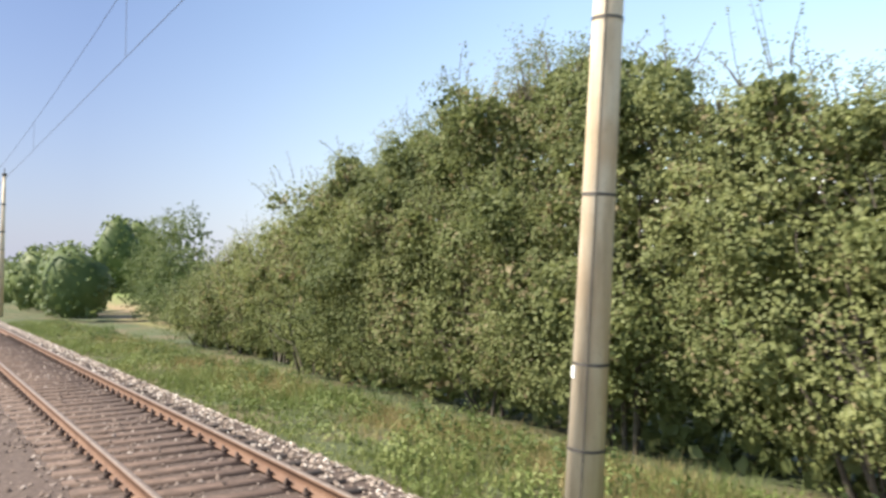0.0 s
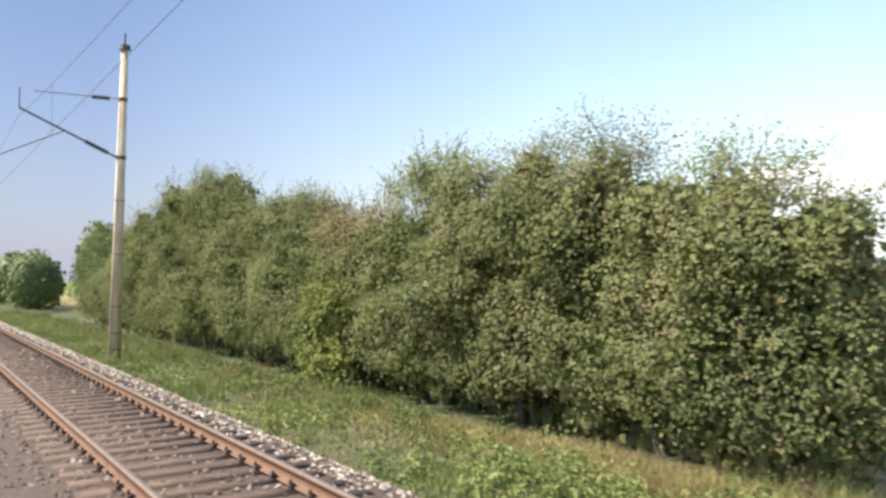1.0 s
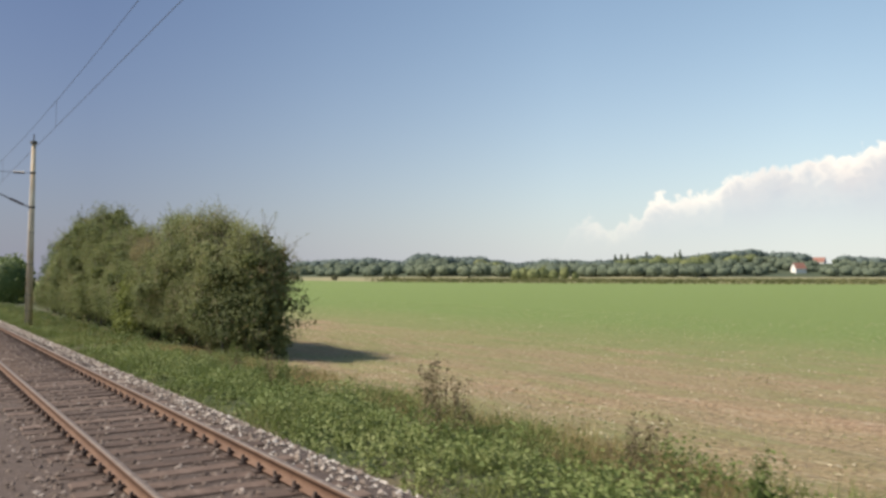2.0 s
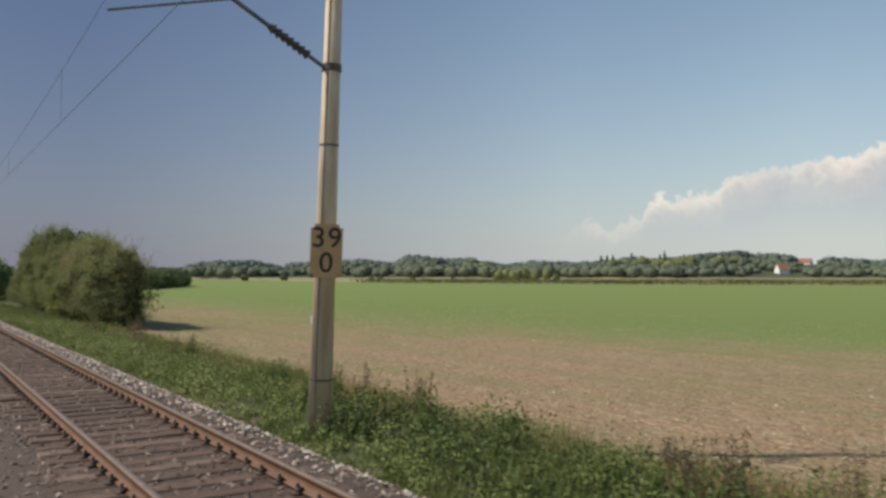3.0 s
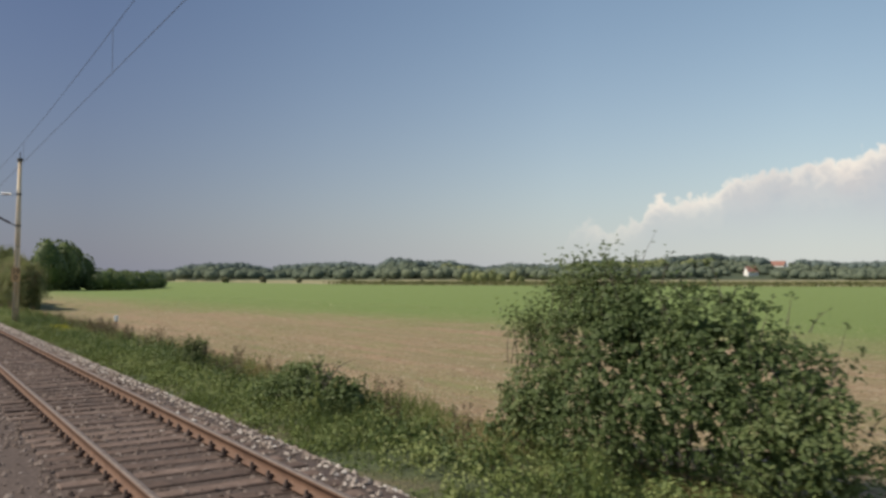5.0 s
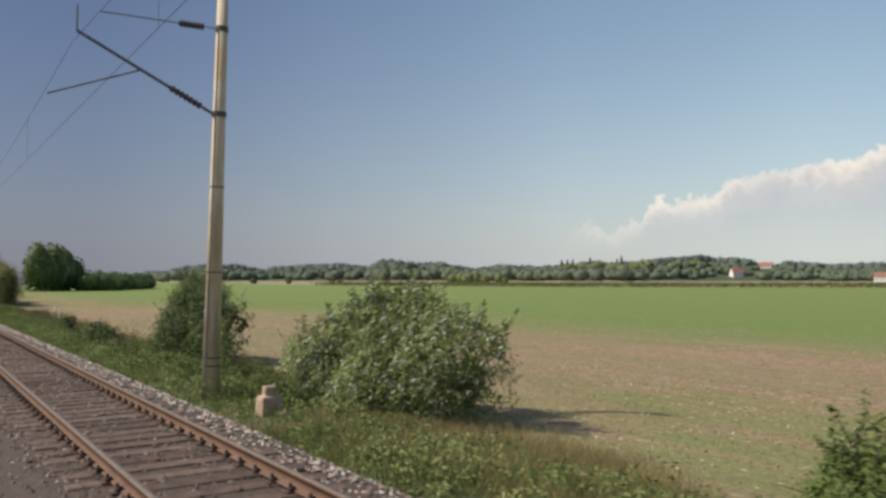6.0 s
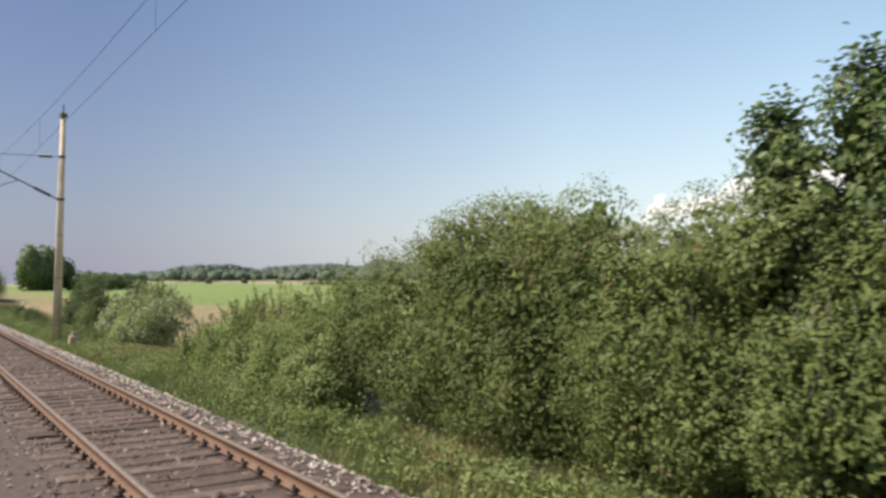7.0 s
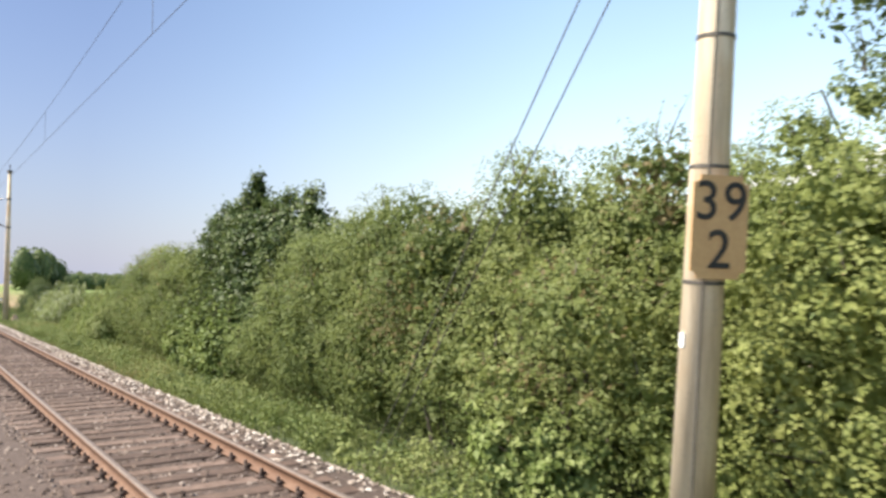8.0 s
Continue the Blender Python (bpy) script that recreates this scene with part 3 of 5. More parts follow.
def bush(name, label, category, lobes, seed, mat, clumps=1100, per=12, size=0.075, spread=0.13, shoots=40, shoot_len=0.7,
         slim=0.55, radius=0.05, stem_count=6, group="", low=0.12, upward=0.5, inner=0.4, core=0.4, base=None, airy=(), fill=None, pocket=0.30, lean=0.6, leafy=1.0, lie=None):
    """A shrub or tree: stems, and a crown of single leaves."""
    rng = np.random.default_rng(seed)
    lo = np.array(lobes, dtype=float)
    bx, by = (lo[:, 0].mean(), lo[:, 1].mean()) if base is None else base
    bz = float(ground_z(bx, by))
    root = tagged(new(name), label, category, group)
    root.location = (bx, by, bz)
    off = np.array([bx, by, bz])
    pos, nor = crown_points(lobes, clumps, per, spread, rng, bz + low, pocket)
    sizes = size * rng.uniform(0.6, 1.35, len(pos))
    # a second, deeper layer of shade leaves closes the crown
    deep = [(*q[:3], *(np.array(q[3:6]) * 0.80)) for q in lobes]
    pos2, nor2 = crown_points(deep, int(clumps * inner), max(5, per // 2), spread * 1.4, rng, bz + max(0.1, low * 0.7))
    # shade leaves deep inside
    lo_pick = rng.integers(len(lo), size=int(clumps * core))
    pos3 = lo[lo_pick, :3] + unit(rng.normal(size=(len(lo_pick), 3))) * lo[lo_pick, 3:6] * rng.uniform(0.3, 0.72, (len(lo_pick), 1))
    pos3 = pos3[pos3[:, 2] > bz + low * 0.7]
    bulk = np.ones(len(pos3))
    sp, spos = sprigs(lobes, shoots, shoot_len, rng, lean, leafy)
    # loose, see-through boughs above the dense crown
    for ax, ay, az, ar in airy:
        knots = np.array([ax, ay, az]) + unit(rng.normal(size=(int(190 * ar), 3))) * ar * rng.uniform(0.15, 1.15, (int(190 * ar), 1)) * np.array([1.3, 0.9, 0.9])
        spos = np.concatenate([spos, np.repeat(knots, 8, axis=0) + rng.normal(size=(len(knots) * 8, 3)) * 0.14])
        for q in knots[::5]:
            foot = np.array([q[0] * 0.6 + ax * 0.4 + rng.normal() * 0.25, q[1], az - ar * rng.uniform(1.0, 1.8)])
            sp.append([(foot, 0.010), ((foot + q) / 2 + rng.normal(size=3) * 0.06, 0.007), (q, 0.003)])
    if fill:
        fx0, fx1, fy0, fy1, top_of = fill
        m = 3400
        fx, u = rng.uniform(fx0, fx1, m), rng.random(m)
        fz = bz + 0.05 + u * (np.array([top_of(q) for q in fx]) - 0.75 - bz - 0.05)
        inside = np.stack([fx, rng.uniform(fy0, fy1, m), fz], axis=1)
        pos3 = np.concatenate([pos3, inside])
        bulk = np.concatenate([bulk, np.full(m, 1.7)])
    pos = np.concatenate([pos, pos2, spos, pos3])
    nor = np.concatenate([nor, nor2, np.tile((0.0, 0.0, 1.0), (len(spos), 1)), unit(rng.normal(size=pos3.shape))])
    sizes = np.concatenate([sizes, size * 1.3 * rng.uniform(0.8, 1.3, len(pos2)), size * rng.uniform(0.85, 1.5, len(spos)), size * 3.0 * bulk * rng.uniform(0.8, 1.3, len(pos3))])
    nor = nor + np.array([0, -0.15, upward * 0.25]) + 0.3 * np.array(sun_from) + rng.normal(size=nor.shape) * 0.36
    keep = pos[:, 2] > bz + 0.03
    v, f = leaf_mesh(pos[keep] - off, nor[keep], sizes[keep], rng, slim, lie=lie)
    mesh_object("crown", v, f, mat, root)
    for paths in stems(off, lobes, rng, radius, stem_count):
        v, f = tubes(paths, 5)
        mesh_object("stem", v - off, f, M_BARK, root, smooth=True)
    if sp:
        v, f = tubes(sp, 3)
        tagged(mesh_object("twig_mass", v - off, f, M_BARK, root), kind="stuff")
    return root


def row_lobes(x0, x1, y0, y1, top, rng, base=-0.8, count=7):
    """Lobes that fill a stretch of hedge from y0 to y1 up to the height top(x)."""
    lobes = []
    for i in range(count):
        x = x0 + (x1 - x0) * (i + 0.5) / count + rng.normal() * 0.3
        h = top(x) - base
        rz = h * rng.uniform(0.30, 0.36)
        lobes.append((x, rng.uniform(y0 + 1.3, y0 + 2.0), base + h * rng.uniform(0.30, 0.36), rng.uniform(1.3, 2.0), rng.uniform(1.2, 1.7), rz))
        lobes.append((x + rng.normal() * 0.4, rng.uniform(y0 + 1.6, y1 - 1.6), base + h - rz * 0.9 - rng.uniform(0.0, 0.35), rng.uniform(1.3, 2.0), rng.uniform(1.2, 1.9), rz * 0.95))
    for i in range(count):
        lobes.append((x0 + (x1 - x0) * (i + 0.5) / count, y0 + 2.6, base + 0.5, 1.1, 0.8, 0.7))
    # smaller boughs break up the face and the top
    for i in range(count * 3):
        x = x0 + (x1 - x0) * rng.random()
        h = top(x) - base
        u = rng.random()
        r = rng.uniform(0.45, 0.85)
        lobes.append((x, y0 + 0.55 + 1.6 * max(0.0, u - 0.45) + 2.0 * max(0.0, 0.3 - u) + rng.normal() * 0.2, base + h * (0.12 + 0.8 * u), r, r * 0.85, r * rng.uniform(0.7, 1.0)))
    for i in range(count):
        x = x0 + (x1 - x0) * rng.random()
        r = rng.uniform(0.5, 0.9)
        lobes.append((x, rng.uniform(y0 + 1.5, y1 - 1.5), top(x) - r * 0.75 + rng.uniform(-0.35, 0.25), r, r, r * 0.9))
    for i in range(max(2, count // 3)):
        x = x0 + (x1 - x0) * rng.random()
        h = top(x) - base
        lobes.append((x, y1 - 1.5, base + h * 0.45, 1.6, 1.5, h * 0.42))
    return lobes


HEDGE_BOUGHS = ((-12.5, 10.6, 6.5, 0.6), (-10.6, 10.4, 6.0, 0.5), (-1.2, 10.2, 4.6, 0.5), (0.2, 10.2, 4.3, 0.4), (4.0, 10.3, 4.3, 0.4), (5.2, 10.4, 4.5, 0.65), (6.3, 10.3, 4.2, 0.6),
                (7.9, 10.2, 4.3, 0.6), (9.8, 10.2, 4.3, 0.6), (10.8, 10.3, 4.5, 0.75), (12.0, 10.3, 4.2, 0.6), (13.6, 10.4, 3.9, 0.55), (14.8, 10.4, 3.6, 0.5))


def hedge_one():
    """The tall hedge of shrubs that ends at the open field."""
    tops = lambda x: float(np.interp(x, [-37, -33, -27, -19, -14, -11.5, -8, -5, -2.5, -0.5, 1.5, 3.6, 5.5, 7.2, 10.5, 13, 15.5], [2.0, 3.1, 4.2, 5.8, 6.4, 6.5, 5.5, 4.9, 4.5, 4.2, 3.7, 3.45, 3.7, 4.3, 4.6, 4.3, 3.0]))
    spots = [(-37, -33), (-33, -28.6), (-28.6, -24), (-24, -19.6), (-19.6, -15.6), (-15.6, -11.4), (-11.4, -7.2), (-7.2, -3.2), (-3.2, 0.6), (0.6, 4.2), (4.2, 7.8), (7.8, 11.2), (11.2, 15.6)]
    for i, (a, b) in enumerate(spots):
        rng = np.random.default_rng(100 + i)
        front = 8.5 if a > -28 else 9.4
        lobes = row_lobes(a, b, front, 13.3, tops, rng, count=5)
        near = [q for q in HEDGE_BOUGHS if a <= q[0] < b]
        bush("shrub", "tall olive-green shrub in a dense hedge beside the track", "shrub", lobes, 200 + i, M_HEDGE if a < 7 else M_PALEHEDGE,
             clumps=3700 if a > -20 else 1300, per=19, size=0.057, spread=0.2, slim=0.74, low=0.95 if -16 < a else 0.55, inner=1.2, core=1.6, shoots=110, shoot_len=0.75, airy=near, pocket=0.10, fill=(a, b, front + 1.7, front + 3.2, tops), group="shrubs of the first hedge")


def hedge_two():
    """The hedge at the later stretch, closer to the track, and what stands before it."""
    tops = lambda x: float(np.interp(x, [135, 136.5, 138.7, 141, 144, 146, 152, 153.4, 154.6, 156, 160, 163, 166, 170, 178], [2.0, 2.9, 3.4, 3.1, 3.2, 2.6, 1.0, 2.2, 3.1, 3.45, 3.6, 3.8, 3.8, 4.2, 4.4]))
    spots = [(136, 138.4), (138.4, 140.8), (140.8, 144.2), (144.2, 147.0), (152.4, 155.4), (155, 158.4), (158.4, 161.8), (161.8, 165), (165, 168.4), (168.4, 172)]
    for i, (a, b) in enumerate(spots):
        rng = np.random.default_rng(300 + i)
        front = float(np.interp(a, [134, 142, 150, 160, 176], [7.2, 6.6, 6.4, 6.1, 6.1]))
        lobes = row_lobes(a, b, front, front + 4.6, tops, rng, base=-0.65, count=5)
        bush("shrub", "full green roadside shrub in an overgrown hedge", "shrub", lobes, 400 + i, M_SUNNY if a > 164 else M_GREEN,
             clumps=4700, per=19, size=0.047, spread=0.17, slim=0.7, inner=0.9, core=0.9, fill=(a, b, front + 1.4, front + 3.0, tops), shoots=70, shoot_len=0.42, group="shrubs of the second hedge")


hedge_one()
hedge_two()

bush("small_tree", "dense dark green small tree standing behind the hedge's far end", "tree",
     [(-55, 15, 1.4, 3.8, 2.8, 2.5), (-51, 15, 2.0, 2.5, 2.5, 2.9), (-57.5, 15.5, 3.9, 2.8, 2.6, 2.6), (-53, 15.5, 4.4, 2.6, 2.6, 2.5), (-61, 15.5, 1.8, 2.8, 2.6, 3.0), (-50, 15, 0.6, 2.0, 2.0, 1.6)],
     21, M_DARK, clumps=2600, size=0.13, spread=0.2, shoots=30)
bush("small_tree", "dark leafy small tree rising over a green hedge", "tree",
     [(145.2, 8.6, 0.6, 1.7, 1.6, 1.4), (147.4, 8.5, 0.8, 1.8, 1.7, 1.6), (149.6, 8.6, 0.8, 1.8, 1.7, 1.6), (151.6, 8.8, 0.8, 1.6, 1.7, 1.6),
      (144.5, 8.9, 2.4, 1.1, 1.2, 1.2), (143.95, 9.0, 3.45, 0.36, 0.4, 0.6), (145.15, 9.0, 3.6, 0.5, 0.6, 0.8), (146.3, 9.0, 2.9, 1.2, 1.3, 1.4), (147.6, 9.0, 3.6, 0.75, 0.7, 1.0), (147.65, 9.0, 4.4, 0.42, 0.4, 0.6), (147.7, 9.0, 4.95, 0.16, 0.16, 0.4), (146.4, 9.0, 3.6, 0.85, 0.75, 0.85), (147.0, 9.0, 4.1, 0.55, 0.55, 0.7), (148.3, 9.0, 3.7, 0.75, 0.7, 0.85), (148.5, 9.0, 2.7, 1.4, 1.5, 1.6),
      (149.6, 9.0, 3.35, 0.9, 1.0, 1.0), (150.6, 9.1, 3.0, 1.2, 1.3, 1.25), (151.6, 9.0, 3.65, 0.45, 0.5, 0.75), (151.9, 9.1, 2.9, 0.9, 0.9, 0.95), (152.9, 9.2, 2.4, 1.1, 1.2, 1.15)],
     22, M_TREE, clumps=4200, per=14, size=0.1, spread=0.17, pocket=0.6, core=0.9, inner=0.6, shoots=130, shoot_len=0.42, lean=0.4, slim=0.72, radius=0.08, airy=((147.65, 9.0, 4.7, 0.3), (150.0, 9.0, 4.3, 0.3), (149.0, 9.0, 4.25, 0.25), (151.6, 9.0, 4.35, 0.2), (145.1, 9.0, 4.4, 0.25), (143.95, 9.0, 4.05, 0.2)))
for i, (x, y, h) in enumerate(((147.4, 7.0, 1.6), (149.4, 6.9, 1.9), (151.3, 6.8, 1.9), (163.4, 6.3, 1.2), (168.9, 6.8, 1.5))):
    bush("bush", "low bush of fresh bright green broad leaves", "bush",
         [(x, y, -0.6 + h * 0.45, 0.85, 0.6, h * 0.5), (x + 0.6, y + 0.2, -0.6 + h * 0.4, 0.7, 0.6, h * 0.42), (x - 0.3, y + 0.2, -0.6 + h * 0.62, 0.6, 0.5, h * 0.4)],
         500 + i, M_BRIGHT, clumps=620, per=10, size=0.11, pocket=0.5, spread=0.11, shoots=40, shoot_len=0.5, slim=0.75, stem_count=4, radius=0.02, group="low bright bushes")
bush("round_bush", "round dark green bush alone at the field's edge", "bush",
     [(99.3, 9.0, 0.2, 2.1, 1.6, 1.1), (98.1, 9.2, 0.7, 1.3, 1.2, 1.2), (100.5, 9.4, 0.6, 1.3, 1.2, 1.1), (98.7, 9.3, 1.2, 1.2, 1.1, 0.9), (100.0, 9.3, 1.1, 0.9, 0.9, 0.8), (101.6, 8.8, 0.0, 0.9, 0.9, 0.8), (97.0, 8.6, -0.1, 0.9, 0.8, 0.8)],
     31, M_DARK, clumps=3000, per=11, size=0.08, spread=0.14, shoots=70, shoot_len=0.6, inner=0.5, airy=((97.1, 9.3, 1.9, 0.6), (97.9, 9.3, 1.9, 0.6), (96.3, 9.1, 1.2, 0.5)))
for i, (x, y, h, w) in enumerate(((124.5, 8.2, 0.85, 0.75), (125.9, 8.0, 1.3, 1.05), (127.6, 8.0, 1.8, 1.5), (129.9, 7.9, 1.8, 1.5), (132.2, 7.9, 2.0, 1.6), (134.4, 7.8, 2.4, 1.5))):
    bush("bush", "rank green bush with thin upright shoots at the field's edge", "bush",
         [(x, y, -0.7 + h * 0.4, w, 1.2, h * 0.42), (x - 0.6, y + 0.4, -0.7 + h * 0.62, w * 0.6, 0.9, h * 0.36), (x + 0.6, y + 0.2, -0.7 + h * 0.66, w * 0.6, 0.8, h * 0.36), (x + 0.2, y - 0.7, -0.7 + h * 0.25, w * 0.8, 0.6, h * 0.28)],
         540 + i, M_HERB if i % 2 or not i else M_BRIGHT, clumps=2100, per=11, size=0.07, spread=0.16, shoots=75, shoot_len=0.7, lean=0.12, leafy=3.0, inner=0.6, core=0.8, pocket=0.5, stem_count=4, radius=0.025, group="rank bushes")
bush("low_bush", "low dark green bush in the verge", "bush",
     [(92.2, 6.9, -0.15, 0.9, 0.6, 0.5), (91.2, 7.0, -0.2, 0.7, 0.6, 0.45), (93.2, 7.1, -0.25, 0.6, 0.5, 0.4)], 32, M_DARK, clumps=420, per=10, size=0.09, shoots=12, shoot_len=0.3, radius=0.02)
bush("weed_clump", "tall grey-green weed clump with upright leafy stalks in the verge", "weed",
     [(83.35, 7.1, -0.15, 0.32, 0.36, 0.40), (83.75, 7.15, -0.25, 0.28, 0.34, 0.34), (83.0, 7.1, -0.3, 0.36, 0.34, 0.28), (82.5, 6.95, -0.4, 0.3, 0.3, 0.22)], 39, M_DARK, clumps=420, per=10, size=0.058, spread=0.1, shoots=70, shoot_len=0.36,
     lean=0.12, leafy=3.0, slim=0.42, stem_count=4, radius=0.012, pocket=0.4)
bush("willow_bush", "silvery grey-green willow bush with narrow leaves", "bush",
     [(111.2, 8.3, -0.1, 1.3, 1.0, 0.8), (112.6, 8.8, 0.3, 1.6, 1.3, 1.1), (114.1, 9.4, 0.2, 1.6, 1.4, 1.1), (113.0, 9.2, 0.75, 1.4, 1.2, 0.95), (111.8, 8.7, 0.2, 1.0, 1.0, 0.75), (113.6, 8.4, -0.1, 1.3, 0.9, 0.8), (115.2, 9.2, 0.15, 1.3, 1.2, 0.95)],
     33, M_WILLOW, clumps=3600, per=15, size=0.112, spread=0.22, shoots=560, shoot_len=0.62, lean=0.25, leafy=2.2, slim=0.17, inner=0.6, pocket=0.45, lie=(0.75, -0.1, 0.45))
bush("tree", "leafy tree with a branch hanging over the hedge", "tree",
     [(169.5, 10.0, 6.2, 1.6, 1.5, 1.3), (166.5, 9.0, 5.25, 0.7, 0.6, 0.32), (166.6, 9.0, 4.15, 0.45, 0.5, 0.3), (167.8, 9.3, 5.5, 1.0, 0.9, 0.6), (168.0, 9.2, 4.7, 0.9, 0.7, 0.5), (167.2, 9.1, 4.55, 0.5, 0.5, 0.3), (170.5, 9.6, 4.6, 1.5, 1.5, 1.2), (169.0, 9.4, 7.0, 1.4, 1.4, 1.1)],
     34, M_TREE, clumps=900, per=16, size=0.085, spread=0.2, shoots=20, slim=0.7, radius=0.035, inner=0.1, core=0.1, base=(170.0, 9.8))


# ---- the distance ----
def far_trees(name, label, spots, seed, mat, card=1.2, dense=1.0, lumps=True):
    """Woods far off: each tree a rounded, bumpy crown with leafy sprays on the side towards the line."""
    rng = np.random.default_rng(seed)
    bm = bmesh.new()
    bmesh.ops.create_icosphere(bm, subdivisions=2, radius=1.0)
    bm.verts.index_update()
    ball = np.array([q.co[:] for q in bm.verts])
    tri = np.array([[q.index for q in face.verts] for face in bm.faces])
    bm.free()
    mid = unit(ball[tri].mean(axis=1))
    vs, fs, n0 = [], [], 0
    for x, y, w, h in spots:
        z0 = float(ground_z(x, y))
        to = np.array([HUB - x, -y, 0.0]) / math.hypot(HUB - x, y)
        c, r = np.array([x, y, z0 + h * 0.46]), np.array([w * 0.5, w * 0.5, h * 0.54])
        if lumps:
            k = rng.random(6) * 6.28
            bump_by = 0.86 + 0.13 * np.sin(ball[:, 0] * 4 + k[0]) * np.sin(ball[:, 1] * 4 + k[1]) + 0.09 * np.sin(ball[:, 2] * 6 + k[2]) * np.sin(ball[:, 0] * 6 + k[3]) + rng.normal(size=len(ball)) * 0.035
            seen = tri[(mid @ to > -0.35) & (mid[:, 2] > -0.9)]
            vs.append(c + ball * bump_by[:, None] * r)
            fs.append(seen + n0)
            n0 += len(ball)
        n = int((26 + 2.2 * w) * dense)
        d = unit(rng.normal(size=(n * 2, 3)))
        d = d[(d @ to > -0.3) & (d[:, 2] > -0.9)][:n]
        p = c + d * (0.9 + 0.14 * rng.random((len(d), 1))) * r
        p[:, 2] = np.maximum(p[:, 2], z0 + 0.3)
        v, f = leaf_mesh(p, d * 0.7 + rng.normal(size=d.shape) * 0.6 + np.array([0.0, 0.0, 0.35]), min(card, h * 0.3) * rng.uniform(0.6, 1.5, len(d)), rng, 1.0, 0.05)
        vs.append(v)
        fs.append(f + n0)
        n0 += len(v)
    return tagged(mesh_object(name, np.concatenate(vs), np.concatenate(fs), mat, smooth=True), label, "woods", kind="stuff")


def round_plain(seed, count, turn0, turn1, near, far, h0, h1, w0, w1, keep_off=()):
    """Tree places by compass turn, from near to far metres before or behind the woods' edge; keep_off: clearings, by turn and distance."""
    rng = np.random.default_rng(seed)
    out = []
    for i in range(count):
        a = rng.uniform(turn0, turn1)
        r = float(np.interp(a, *WOOD_EDGE)) + rng.uniform(near, far)
        if any(p < a < q and r0 < r < r1 for p, q, r0, r1 in keep_off):
            continue
        out.append((HUB - r * math.cos(radians(a)), r * math.sin(radians(a)), rng.uniform(w0, w1), rng.uniform(h0, h1)))
    return out


def along(seed, count, a, b, wide, h0, h1, w0, w1):
    """Tree places along a line from a to b."""
    rng = np.random.default_rng(seed)
    s = (np.arange(count) + rng.random(count)) / count
    return [(a[0] + (b[0] - a[0]) * q + rng.normal() * wide, a[1] + (b[1] - a[1]) * q + rng.normal() * wide, rng.uniform(w0, w1), rng.uniform(h0, h1)) for q in s]


bush("bush", "bright yellow-green bush growing out of the hedge's face", "bush",
     [(2.6, 9.0, 0.4, 0.9, 0.7, 1.2), (3.4, 8.9, 0.0, 0.8, 0.7, 0.8), (2.2, 9.1, 1.3, 0.7, 0.6, 0.9), (3.1, 9.1, 1.2, 0.7, 0.6, 0.8)],
     35, M_LIME, clumps=650, per=11, size=0.085, spread=0.14, shoots=30, shoot_len=0.5, stem_count=4, radius=0.03)
bush("small_tree", "pale yellow-green small tree rising out of a hedge", "tree",
     [(5.9, 10.3, 3.9, 1.25, 1.0, 0.8), (5.0, 10.3, 3.7, 0.8, 0.8, 0.7), (6.8, 10.4, 3.7, 0.9, 0.9, 0.8), (6.1, 10.3, 4.45, 0.7, 0.6, 0.45)],
     37, M_PALETREE, clumps=430, per=10, size=0.075, spread=0.15, shoots=60, shoot_len=0.6, inner=0.1, core=0.1, pocket=0.5, airy=((5.4, 10.3, 4.5, 0.6), (6.8, 10.3, 4.4, 0.6)), base=(5.9, 10.6))
bush("shrub", "browned dry-topped shrub in the hedge", "shrub",
     [(2.2, 10.0, 3.2, 0.9, 0.8, 0.8), (3.4, 9.9, 3.0, 0.9, 0.8, 0.8), (4.2, 10.0, 3.4, 0.7, 0.7, 0.6), (1.2, 10.0, 3.3, 0.8, 0.7, 0.7)],
     38, M_DRYTOP, clumps=800, per=10, size=0.06, spread=0.16, shoots=60, shoot_len=0.6, inner=0.4, core=0.3, base=(2.8, 10.6))
for i, (x, y, h) in enumerate(((128.75, 8.0, 2.4), (130.1, 8.0, 2.5), (131.6, 8.0, 1.9), (126.6, 8.0, 1.6), (133.8, 8.0, 2.25))):
    bush("sapling", "slim upright leafy shoots above rank bushes", "sapling", [(x, y, -0.7 + h * 0.62, 0.16, 0.16, 0.35), (x + 0.2, y + 0.1, -0.7 + h * 0.5, 0.14, 0.14, 0.3)], 560 + i, M_HERB,
         clumps=30, per=8, size=0.07, spread=0.1, shoots=7, shoot_len=h * 0.55, lean=0.08, leafy=2.0, stem_count=2, radius=0.012, group="slim shoots")
bush("sapling", "thin leafy sapling beside the round bush", "sapling",
     [(104.6, 8.0, -0.2, 0.5, 0.4, 0.45), (104.2, 8.1, 0.3, 0.35, 0.35, 0.4), (105.2, 8.0, -0.35, 0.4, 0.4, 0.3)],
     36, M_HERB, clumps=200, per=9, size=0.08, spread=0.12, shoots=26, shoot_len=0.8, stem_count=3, radius=0.015)
YARDS = ((55.9, 58.7, 1225.0, 1350.0), (54.6, 57.4, 900.0, 1075.0), (57.2, 58.4, 1080.0, 1225.0))
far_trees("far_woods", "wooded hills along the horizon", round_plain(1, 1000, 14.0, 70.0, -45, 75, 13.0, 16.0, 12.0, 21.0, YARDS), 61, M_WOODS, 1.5)
